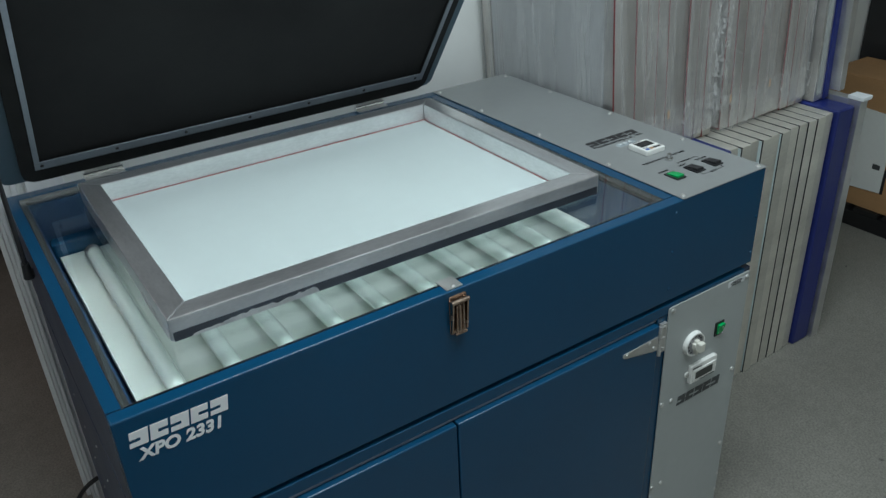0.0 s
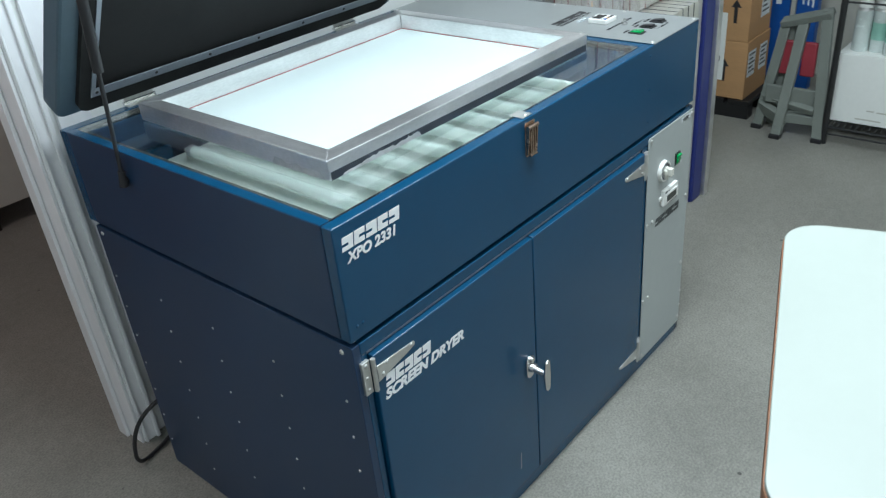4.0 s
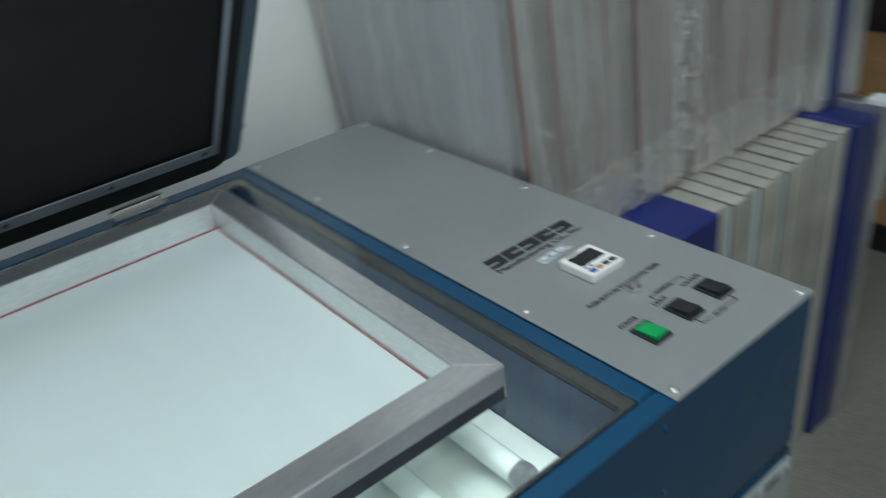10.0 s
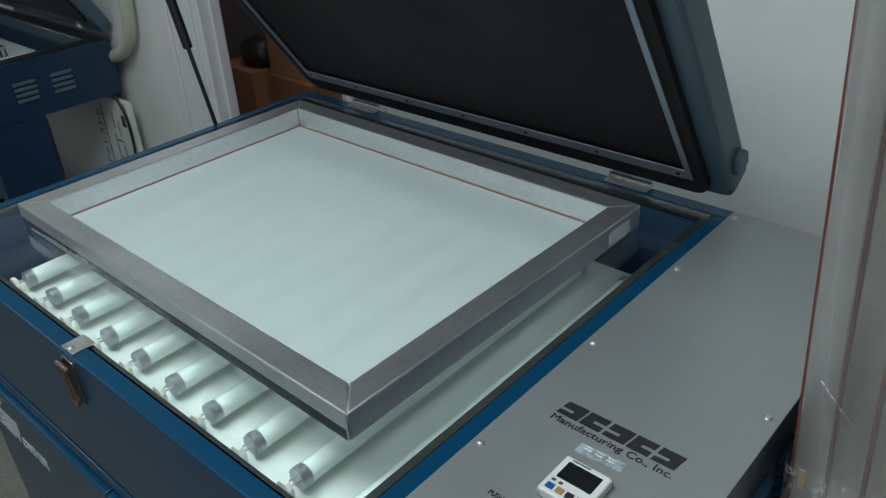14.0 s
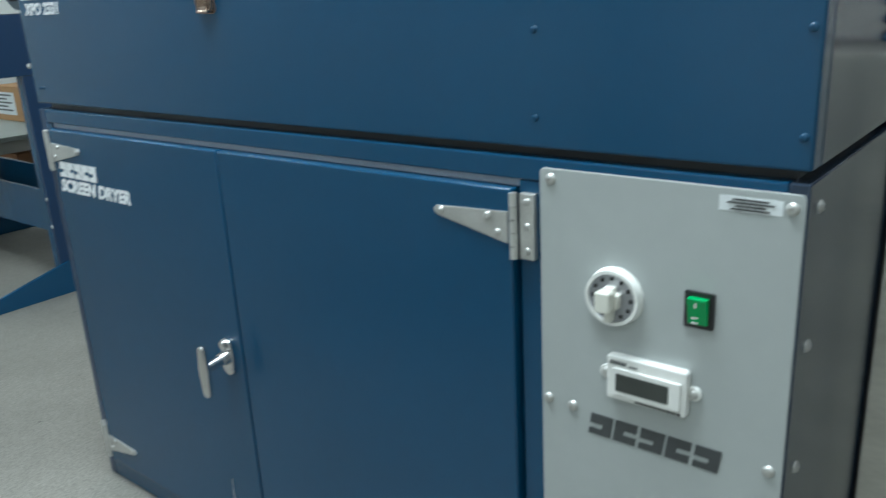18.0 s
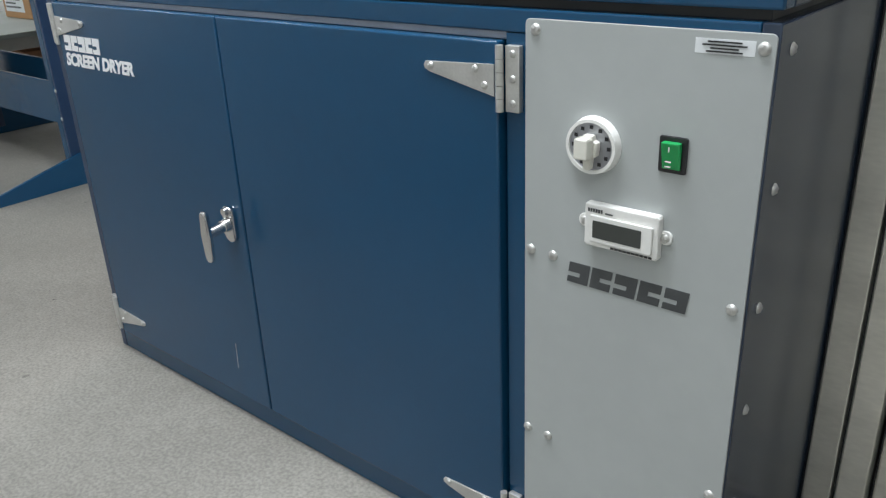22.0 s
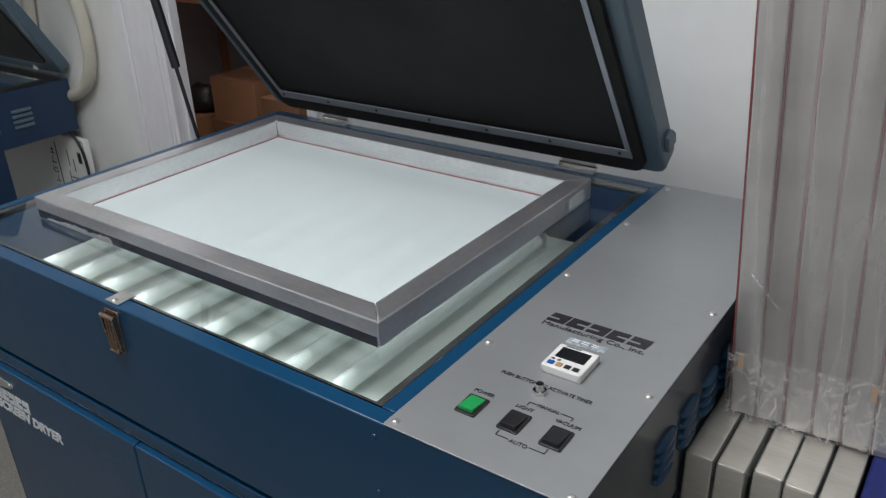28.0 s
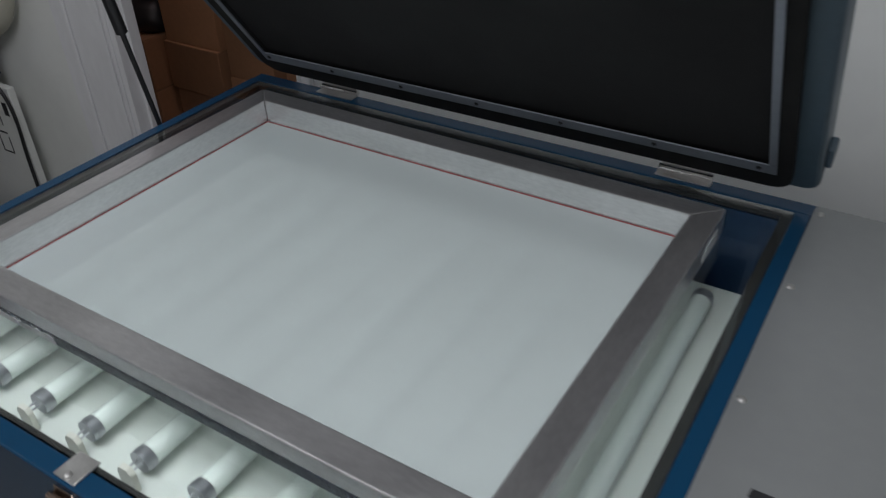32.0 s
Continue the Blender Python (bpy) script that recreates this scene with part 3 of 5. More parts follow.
part("door_seal", box(0.031, 0.971, 0.004, 0.014, 0.679, 0.6868, 0.001), STRIP, dry, "grey seal above the doors")
# black sheet close behind the doors, standing in for shade in their gaps
part("door_gap_shade", box(0.031, 0.971, 0.032, 0.04, 0.041, 0.689), BLACK, dry)
for x0, x1 in ((0.034, 0.494), (0.497, 0.968)):
    dr = part("door", box(x0, x1, -0.009, 0.018, 0.044, 0.6785, 0.0025, 3), BLUE, dry, "dark blue sheet-steel door")
    dr["state"] = "closed"
    left = x0 < 0.1
    s = 1 if left else -1
    xh = x0 - 0.003 if left else x1 + 0.003
    for zc in (0.642, 0.085):
        hg = bmesh.new()
        # strap tapering to a small rounded tip, leaf and knuckle
        prism([(xh + s * 0.006, zc - 0.019), (xh + s * 0.092, zc - 0.001), (xh + s * 0.0985, zc + 0.002), (xh + s * 0.100, zc + 0.006), (xh + s * 0.097, zc + 0.010), (xh + s * 0.006, zc + 0.014)][:: s],
              0.0092, 0.0112, 0.0004, FRONT, hg)
        hp = part("hinge", hg, ZINC, dr, "zinc tapered strap hinge")
        box(min(xh - s * 0.022, xh - s * 0.005), max(xh - s * 0.022, xh - s * 0.005), -0.0065, 0.0008, zc - 0.034, zc + 0.033, 0.0006, bm=(lf := bmesh.new()))
        part("leaf", lf, ZINC, hp)
        kn = bmesh.new()
        for q in range(5):
            rod((xh, -0.0095, zc - 0.034 + q * 0.0136), (xh, -0.0095, zc - 0.034 + q * 0.0136 + 0.0130), 0.0043, n=12, bm=kn)
        part("knuckle", kn, ZINC, hp)
        for px, pz in ((0.090, 0.0055), (0.030, 0.0075), (0.018, -0.0085)):
            screw((xh + s * px, -0.0112, zc + pz), (0, -1, 0), 0.0042, hp, "rivet")
        for pz in (-0.025, 0.0, 0.025):
            screw((xh - s * 0.014, -0.0065, zc + pz), (0, -1, 0), 0.004, hp, "rivet")
    if left:
        HX, HZ = 0.4645, 0.372
        hd = part("handle_base", prism(round_rect(HX - 0.013, HX + 0.013, HZ - 0.029, HZ + 0.029, 0.012), 0.0092, 0.016, 0.002, FRONT), CHROME, dr, "chromed handle plate")
        sp = rod((HX, -0.016, HZ), (HX, -0.054, HZ - 0.004), 0.0095, 0.0075, 18)
        rod((HX, -0.016, HZ), (HX, -0.026, HZ - 0.001), 0.0120, 0.0105, 18, sp)
        part("spindle", sp, CHROME, hd)
        bl = prism([(-0.0075, 0.034), (-0.0030, 0.040), (0.0045, 0.0405), (0.0080, 0.035), (0.0100, 0.0), (0.0080, -0.037), (0.0042, -0.0415), (-0.0033, -0.041), (-0.0080, -0.036), (-0.0115, 0.0)],
                   0.052, 0.060, 0.0024, Matrix.Translation((HX + 0.002, 0, HZ - 0.006)) @ FRONT)
        part("lever", bl, CHROME, hd, "polished T-shaped lever")
        part("keeper", rod((HX, -0.012, HZ + 0.021), (HX, -0.022, HZ + 0.021), 0.008, 0.006), CHROME, hd)
        part("paint_scuff", prism([(0.419, 0.100), (0.4215, 0.100), (0.4235, 0.146), (0.422, 0.148)], 0.0092, 0.0094, 0, FRONT), STRIP, dr, "pale vertical paint scuff")
        DF = Matrix.Translation((0, -0.009, 0)) @ FRONT
        emblem("emblem", 0.052, 0.600, 0.118, 0.026, WHITEINK, dr, DF, "white slotted maker's emblem")
        lettering("lettering", "SCREEN DRYER", 0.047, 0.574, 0.215, 0.0225, WHITEINK, dr, DF, 0.25, "white slanted lettering", 0.045)
# control plate of the dryer
pn = part("control_plate", prism(round_rect(0.998, 1.2385, 0.030, 0.702, 0.005), 0.0005, 0.003, 0.0006, FRONT), GREY, dry, "grey painted control plate")
PF = Matrix.Translation((0, -0.003, 0)) @ FRONT
for x, z in ((1.010, 0.692), (1.229, 0.690), (1.006, 0.461), (1.034, 0.460), (1.227, 0.454), (1.003, 0.229), (1.031, 0.228), (1.226, 0.24), (1.008, 0.045), (1.228, 0.05)):
    screw((x, -0.003, z), (0, -1, 0), 0.0058, pn)
KX, KZ = 1.079, 0.588
sk = rod((KX, -0.003, KZ), (KX, -0.0095, KZ), 0.0285, 0.0268, 40)
kb = part("dial_skirt", sk, WHITE, pn, "round white thermostat dial")
part("dial_rim", ring([(KX + 0.0268 * math.cos(a), KZ + 0.0268 * math.sin(a)) for a in [k * math.pi / 20 for k in range(40)]], [(KX + 0.0235 * math.cos(a), KZ + 0.0235 * math.sin(a)) for a in [k * math.pi / 20 for k in range(40)]], 0.0095, 0.0125, FRONT), WHITE, kb)
part("dial_face", rod((KX, -0.0096, KZ), (KX, -0.0103, KZ), 0.0233, 0.0233, 40), CAPMETAL, kb, "silver dial face with dark marks")
bars("marks", [(KX + 0.0190 * math.cos(a) - 0.0018, KZ + 0.0190 * math.sin(a) - 0.0018, 0.0036, 0.0036) for a in [radians(-60 + 30 * q) for q in range(11)]], INK, kb, Matrix.Translation((0, -0.0103, 0)) @ FRONT)
kn = prism([(-0.0095, -0.0075), (-0.0045, -0.0085), (-0.0032, -0.0215), (0.0032, -0.0215), (0.0045, -0.0085), (0.0095, -0.0075), (0.0105, 0.0060), (0.0060, 0.0075), (0.0050, 0.0125), (-0.0050, 0.0125), (-0.0060, 0.0075), (-0.0105, 0.0060)], 0.0104, 0.019, 0.001, Matrix.Translation((KX, 0, KZ)) @ FRONT)
prism(round_rect(-0.0075, 0.0075, -0.0085, 0.0115, 0.002), 0.0188, 0.031, 0.0015, Matrix.Translation((KX, 0, KZ)) @ FRONT, kn)
part("grip", kn, CREAM, kb, "cream moulded pointer grip")
rk = part("rocker_bezel", prism(round_rect(1.146, 1.173, 0.574, 0.608, 0.002), 0.003, 0.0055, 0.0006, FRONT), BLACK, pn, "black rocker switch bezel")
rkb = box(1.1505, 1.1685, -0.0135, -0.0055, 0.578, 0.604, 0.0015)
for v in rkb.verts:
    if v.co.y < -0.008:
        v.co.y += 0.006 * (0.604 - v.co.z) / 0.026
part("rocker", rkb, GREEN, rk, "lit green rocker")
bars("marks", [(1.1588, 0.596, 0.0010, 0.0045), (1.1565, 0.582, 0.0055, 0.0010), (1.1565, 0.5865, 0.0055, 0.0010)], WHITEINK, rk, Matrix.Translation((0, -0.0135, 0)) @ FRONT)
th = part("thermometer_body", prism(round_rect(1.076, 1.155, 0.487, 0.532, 0.003), 0.003, 0.013, 0.0015, FRONT), WHITE, pn, "white digital thermometer")
part("display_frame", prism(round_rect(1.083, 1.150, 0.493, 0.521, 0.002), 0.013, 0.0158, 0.0008, FRONT), WHITE, th)
part("display", prism(round_rect(1.087, 1.139, 0.498, 0.516, 0.001), 0.0158, 0.0163, 0, FRONT), LCD, th, "grey-green liquid crystal display")
for x in (1.0725, 1.1585):
    ear = part("mounting_ear", prism(round_rect(x - 0.007, x + 0.007, 0.503, 0.517, 0.0065), 0.003, 0.006, 0.0008, FRONT), WHITE, th)
    screw((x, -0.006, 0.510), (0, -1, 0), 0.0048, ear)
bars("print", [(1.080 + 0.0028 * q, 0.5235, 0.0020, 0.0038) for q in range(6)] + [(1.099, 0.5235, 0.008, 0.0016)], DARKINK, th, Matrix.Translation((0, -0.013, 0)) @ FRONT)
bars("print", [(1.106 + 0.0045 * q, 0.4885, 0.0036, 0.0022) for q in range(10)], INK, th, Matrix.Translation((0, -0.013, 0)) @ FRONT)
emblem("emblem", 1.052, 0.436, 0.134, 0.023, DARKINK, pn, PF, "dark grey slotted maker's emblem")
st = part("maker_label", prism([(1.171, 0.683), (1.222, 0.683), (1.222, 0.6955), (1.171, 0.6955)], 0.003, 0.0033, 0, FRONT), LABEL, pn, "small silver maker's label with fine print")
bars("print", [(1.1965 - w / 2, 0.6925 - 0.0027 * r, w, 0.0013) for r, w in enumerate((0.029, 0.038, 0.024, 0.031))], INK, st, Matrix.Translation((0, -0.0033, 0)) @ FRONT)
# bolts on both sides
for z in [0.086 + 0.0829 * q for q in range(7)]:
    for y in (0.038, 0.235, 0.425, 0.610, 0.792):
        screw((-0.0002, y, z), (-1, 0, 0), 0.0030, dry, "bolt")
for y, z in ((0.027, 0.694), (0.79, 0.694), (0.045, 0.25), (0.05, 0.333)):
    screw((-0.0002, y, z), (-1, 0, 0), 0.0052, dry, "bolt")
for z in (0.686, 0.564, 0.446, 0.332, 0.215, 0.1):
    screw((W + 0.0002, 0.030, z), (1, 0, 0), 0.0058, dry, "bolt")
for z in (0.045, 0.09, 0.14):
    screw((1.236 - 0.002, -0.0032, z), (0, -1, 0), 0.004, dry, "bolt")
cord = arc((0.02, 0.815, 0.20), (-0.06, 0.86, 0.16), (-0.075, 0.86, 0.06)) + arc((-0.075, 0.86, 0.06), (-0.085, 0.86, 0.006), (-0.02, 0.88, 0.008))[1:] + arc((-0.02, 0.88, 0.008), (0.03, 0.89, 0.008), (0.06, 0.90, 0.02))[1:]
part("power_cord", tube(cord, 0.0055), BLACK, dry, "black rubber power cord")

# ---- exposure unit: the box on top ----
unit = thing("exposure_unit", "dark blue screen exposure unit with its lid propped open", "exposure unit", (0, 0, 0))
Z0 = HS + 0.0095
part("front_panel", box(0, W, 0.0, 0.024, Z0, H + 0.001, 0.0025, 3), BLUE, unit, "dark blue front panel")
part("side_panel", box(0, 0.020, 0.0243, D - 0.0293, Z0, H + 0.001, 0.0015), SHADEBLUE, unit)
# thin sheet in the lighter blue, so the side's upward edge looks lit
part("side_rim", box(0.0012, 0.020, 0.0243, D - 0.0293, H + 0.0011, H + 0.0016), BLUE, unit)
sp = part("side_panel", box(W - 0.014, W, 0.0243, D - 0.0293, Z0, H, 0.0015), GLOSSBLUE, unit, "glossy dark blue side panel with vent louvres")
part("back_panel", box(0, W, D - 0.029, D, Z0, H + 0.001, 0.002), BLUE, unit)
part("bottom_flange", box(0.014, W - 0.014, 0.016, D - 0.012, HS, Z0 - 0.0005), BLACK, unit)
scoop = None
for q in range(4):
    for r in range(4):
        # pressed scoops, domed above and open below
        if scoop is None:
            lv = bmesh.new()
            bmesh.ops.create_uvsphere(lv, u_segments=20, v_segments=12, radius=1)
            bmesh.ops.delete(lv, geom=[v for v in lv.verts if v.co.x < -0.02], context="VERTS")
            for v in lv.verts:
                k = 0.9 if v.co.z < -0.3 else 1.0
                v.co = (v.co.x * 0.0085 * k, (abs(v.co.y) ** 0.75) * (1 if v.co.y > 0 else -1) * 0.029, max(v.co.z, -0.45) * 0.0075)
            scoop = part("louvre", lv, BLUE, sp)
            lo = scoop
        else:
            lo = again(scoop, "louvre", Matrix(), sp)
        lo.matrix_basis = Matrix.Translation((W, 0.236 + 0.079 * q, 0.853 - 0.0008 * q - 0.0163 * r))
RX0, RX1, RY0, RY1 = 0.0205, 0.984, 0.0245, 0.8005
part("rim", box(RX1 + 0.0002, 1.0055, 0.0245, 0.8005, H - 0.016, H + 0.001, 0.001), BLUE, unit)
part("glass_seal", ring([(RX0, RY0), (RX1, RY0), (RX1, RY1), (RX0, RY1)], [(RX0 + 0.011, RY0 + 0.008), (RX1 - 0.014, RY0 + 0.008), (RX1 - 0.014, RY1 - 0.014), (RX0 + 0.011, RY1 - 0.014)], H - 0.012, H - 0.0062), GASKET, unit, "black foam seal under the glass", smooth=False)
gl = part("glass_plate", box(RX0 + 0.001, RX1 - 0.001, RY0 + 0.001, RY1 - 0.001, H - 0.006, H + 0.0002), GLASS, unit, "clear glass contact plate", smooth=False)
gl.visible_shadow = False
# well below the glass
TX0, TX1, TY0, TY1, TZ = 0.058, 0.971, 0.0345, 0.748, 0.808
# well walls and floor in the shaded blue, recess shade by colour
part("well_wall", box(0.0205, 0.036, 0.0245, D - 0.0295, 0.75, H - 0.0165), SHADEBLUE, unit)
part("well_wall", box(0.972, 0.990, 0.0245, D - 0.0295, 0.75, H - 0.0165), SHADEBLUE, unit)
part("well_wall", box(0.0365, 0.9715, 0.0245, 0.034, 0.75, H - 0.0165), SHADEBLUE, unit)
part("well_wall", box(0.0365, 0.9715, 0.790, D - 0.0295, 0.75, H - 0.0165), SHADEBLUE, unit)
part("well_floor", box(0.0365, 0.9715, 0.0345, 0.7895, 0.75, 0.765), SHADEBLUE, unit)
part("blower_box", box(0.05, 0.20, 0.755, 0.7885, 0.766, 0.835, 0.008, 3), BLUE, unit, "dark blue blower housing under the glass")
tr = part("reflector_tray", box(TX0, TX1, TY0, TY1, TZ - 0.012, TZ, 0.002), REFLECT, unit, "white enamelled lamp reflector tray")
proto = None
TR = 0.0138
LAMPS = [0.910 - 0.0885 * q for q in range(10)]
for x in LAMPS:
    if proto is None:
        tb = rod((0, 0.1125, 0), (0, 0.672, 0), TR, n=28)
        caps = []
        for y0, y1, pin in ((0.098, 0.112, 0.085), (0.6725, 0.6865, 0.698)):
            cp = rod((0, y0, 0), (0, y1, 0), TR + 0.0004, n=28)
            rod((0, (y0 + y1) / 2 - 0.002, 0), (0, (y0 + y1) / 2 + 0.002, 0), TR + 0.0011, n=28, bm=cp)
            for x1 in (-0.0042, 0.0042):
                rod((x1, pin, 0.002), (x1, y0 if pin < y0 else y1, 0.002), 0.0012, n=8, bm=cp)
            caps.append(part("end_cap", cp, CAPMETAL, unit))
        hold = [part("lamp_holder", prism([(-0.0115, -0.0225), (0.0115, -0.0225), (0.0115, 0.004), (0.006, 0.0115), (-0.006, 0.0115), (-0.0115, 0.004)], 0, 0.0075, 0.001, Matrix.Translation((0, 0.085, 0)) @ FRONT), CREAM, unit),
                part("lamp_holder", box(-0.008, 0.008, 0.693, 0.700, -0.0225, 0.006, 0.001), CREAM, unit)]
        proto = part("lamp_tube", tb, TUBE, unit, "milky white fluorescent tube, unlit")
        proto.matrix_basis = pose(x, 0, TZ + 0.0230)
        for o in caps:
            o.parent = proto
        for o in hold:
            o.matrix_basis = pose(x, 0, TZ + 0.0230)
    else:
        t1 = again(proto, "lamp_tube", pose(x, 0, TZ + 0.0230), unit)
        for o in caps:
            again(o, "end_cap", Matrix(), t1)
        for o in hold:
            again(o, "lamp_holder", pose(x, 0, TZ + 0.0230), unit)

# control panel on the top right
cp = part("control_panel", prism(round_rect(1.006, W + 0.001, -0.001, D - 0.005, 0.003), H + 0.0017, H + 0.0034, 0.0006), SILVER, unit, "satin silver control panel")
part("panel_support", box(1.006, W - 0.0145, 0.0245, D - 0.0295, H - 0.02, H + 0.0008), BLUE, unit)
T = H + 0.0034
PT = Matrix.Translation((0, 0, T))
for x in (1.016, 1.228):
    for y in (0.010, 0.199, 0.413, 0.624, 0.804):
        screw((x, y, T), (0, 0, 1), 0.0052, cp)
emblem("emblem", 1.050, 0.286, 0.140, 0.022, INK, cp, PT, "black slotted maker's emblem")
lettering("lettering", "Manufacturing Co., Inc.", 1.050, 0.271, 0.140, 0.012, INK, cp, PT)
sk = part("paper_sticker", prism([(1.097, 0.249), (1.148, 0.251), (1.148, 0.265), (1.097, 0.263)], T, T + 0.0004), CLEARTAPE, cp, "worn clear sticker with pale print")
bars("print", [(1.103 + 0.013 * q, 0.2605 - 0.0042 * r, 0.009, 0.0018) for q in range(3) for r in range(2)], LABEL, sk, Matrix.Translation((0, 0, T + 0.0004)))
tm = part("timer_body", prism(round_rect(1.101, 1.153, 0.178, 0.231, 0.003), T, T + 0.011, 0.002), WHITE, cp, "white square digital timer")
part("timer_display", prism(round_rect(1.108, 1.1460, 0.2005, 0.2240, 0.001), T + 0.011, T + 0.0114), DISPLAY, tm, "dark timer display")
for q, mt in enumerate((BANNER, CARD, BLACK, BLACK)):
    key = box(1.1065 + 0.0108 * q, 1.1145 + 0.0108 * q, 0.183, 0.1905, T + 0.011, T + 0.0124, 0.0008)
    part("timer_key", key, mt, tm)
for row in ((1.107, 0.194, 0.004, 0.003), (1.115, 0.194, 0.004, 0.003), (1.110, 0.2265, 0.020, 0.0014)):
    bars("print_bar", [row], DARKINK, tm, Matrix.Translation((0, 0, T + 0.011)))
lettering("lettering", "PUSH BUTTON TO ACTIVATE TIMER", 1.064, 0.150, 0.117, 0.0062, INK, cp, PT)
bt = part("button_nut", rod((1.122, 0.1395, T), (1.122, 0.1395, T + 0.005), 0.0085, n=6), CHROME, cp, "chrome push button")
part("button", rod((1.122, 0.1395, T + 0.005), (1.122, 0.1395, T + 0.013), 0.0052, 0.0046, 20), CHROME, bt)
for x, mt in ((1.058, GREEN), (1.112, BLACK), (1.163, BLACK)):
    bz = part("rocker_bezel", prism(round_rect(x, x + 0.026, 0.060, 0.095, 0.002), T, T + 0.0025, 0.0006), BLACK, cp, "black rocker switch bezel")
    r = box(x + 0.0035, x + 0.0225, 0.0635, 0.0915, T + 0.002, T + 0.0075, 0.0012)
    for v in r.verts:
        if v.co.z > T + 0.005:
            v.co.z -= 0.0035 * (v.co.y - 0.0635) / 0.028
    part("rocker", r, mt, bz, "green lit rocker" if mt is GREEN else "black rocker")
lettering("lettering", "POWER", 1.057, 0.1025, 0.026, 0.0058, INK, cp, PT)
lettering("lettering", "LIGHT", 1.112, 0.1025, 0.021, 0.0058, INK, cp, PT)
lettering("lettering", "VACUUM", 1.160, 0.1025, 0.030, 0.0058, INK, cp, PT)
lettering("lettering", "MANUAL", 1.132, 0.115, 0.027, 0.0055, INK, cp, PT)
lettering("lettering", "AUTO", 1.136, 0.0465, 0.021, 0.0058, INK, cp, PT)
for x, y, s, u in ((1.121, 0.1175, 0.010, 0.112), (1.160, 0.1175, 0.0157, 0.112), (1.118, 0.0495, 0.016, 0.0505), (1.159, 0.0495, 0.0182, 0.0505)):
    e = x if x < 1.14 else x + s - 0.0012
    part("bracket_line", prism([(x, y), (x + s, y), (x + s, y + 0.0012), (x, y + 0.0012)], 0.0003, 0.0007, 0, PT), INK, cp, smooth=False)
    part("bracket_line", prism([(e, u), (e + 0.0012, u), (e + 0.0012, u + (0.0053 if y > 0.1 else 0.008)), (e, u + (0.0053 if y > 0.1 else 0.008))], 0.0003, 0.0007, 0, PT), INK, cp, smooth=False)
# front fittings
for x, zs in ((0.992, (0.908, 0.828, 0.748)), (1.232, (0.907, 0.827, 0.746))):
    for z in zs:
        screw((x, -0.0002, z), (0, -1, 0), 0.0036, unit, "rivet", PAINTEDHEAD)
for x in (0.02, 0.032):
    screw((x, -0.0002, 0.745), (0, -1, 0), 0.0032, unit, "rivet", PAINTEDHEAD)
emblem("emblem", 0.014, 0.885, 0.130, 0.023, WHITEINK, unit, FRONT, "white slotted maker's emblem")
lettering("lettering", "XPO 2331", 0.020, 0.861, 0.111, 0.019, WHITEINK, unit, FRONT, 0.2, "white slanted model lettering", 0.035)
lt = part("latch_plate", prism(round_rect(0.494, 0.526, 0.853, 0.922, 0.004), 0.0002, 0.0022, 0.0005, FRONT), COPPER, unit, "tarnished draw latch")
for x in (0.4945, 0.5215):
    part("latch_cheek", prism([(0.0022, 0.914), (0.010, 0.917), (0.011, 0.908), (0.007, 0.858), (0.0022, 0.856)], 0, 0.003, 0.0004, Matrix(((0, 0, 1, x), (-1, 0, 0, 0), (0, 1, 0, 0), (0, 0, 0, 1)))), COPPER, lt)
lv = box(0.502, 0.518, -0.0095, -0.006, 0.857, 0.906, 0.0015)
rod((0.494, -0.008, 0.913), (0.526, -0.008, 0.913), 0.0040, n=12, bm=lv)
rod((0.499, -0.008, 0.856), (0.521, -0.008, 0.856), 0.0025, n=10, bm=lv)
rod((0.5065, -0.0105, 0.862), (0.5065, -0.0105, 0.912), 0.0016, n=8, bm=lv)
rod((0.5135, -0.0105, 0.862), (0.5135, -0.0105, 0.912), 0.0016, n=8, bm=lv)
part("latch_lever", lv, COPPER, lt, "worn brassy latch lever")
ck = box(0.494, 0.524, 0.003, 0.034, H + 0.0015, H + 0.0035, 0.0006)
kp = part("catch_tab", ck, ZINC, unit, "zinc glass catch tab")
screw((0.509, 0.008, H + 0.0035), (0, 0, 1), 0.005, kp)
# lid, propped open on its rear hinges
LA = 54.5
lid = part("lid", prism(round_rect(0.0, 1.004, 0.0, 0.805, 0.022), 0.0, 0.052, 0.006), SLATE, unit, "slate blue steel lid propped open")
lid.matrix_basis = Matrix.Translation((0, 0.828, 0.950)) @ Matrix(((1, 0, 0, 0), (0, -math.cos(radians(LA)), math.sin(radians(LA)), 0), (0, math.sin(radians(LA)), math.cos(radians(LA)), 0), (0, 0, 0, 1)))
# in the lid's own frame: x across, y up along the lid, z away from the glass
part("gasket", ring(round_rect(0.040, 0.972, 0.012, 0.776, 0.030), round_rect(0.076, 0.942, 0.056, 0.738, 0.012), -0.012, -0.0005), GASKET, lid, "black foam vacuum gasket")
part("blanket", prism(round_rect(0.0762, 0.9418, 0.0562, 0.738, 0.012), -0.006, -0.0008), RUBBER, lid, "matt black rubber vacuum blanket")
for x0, x1, y0, y1 in ((0.0655, 0.953, 0.053, 0.076), (0.0655, 0.953, 0.718, 0.741), (0.0655, 0.0755, 0.0765, 0.7175), (0.943, 0.953, 0.0765, 0.7175)):
    part("retaining_strip", box(x0, x1, y0, y1, -0.0148, -0.0125, 0.0004), STRIP, lid, "grey aluminium retaining strip")
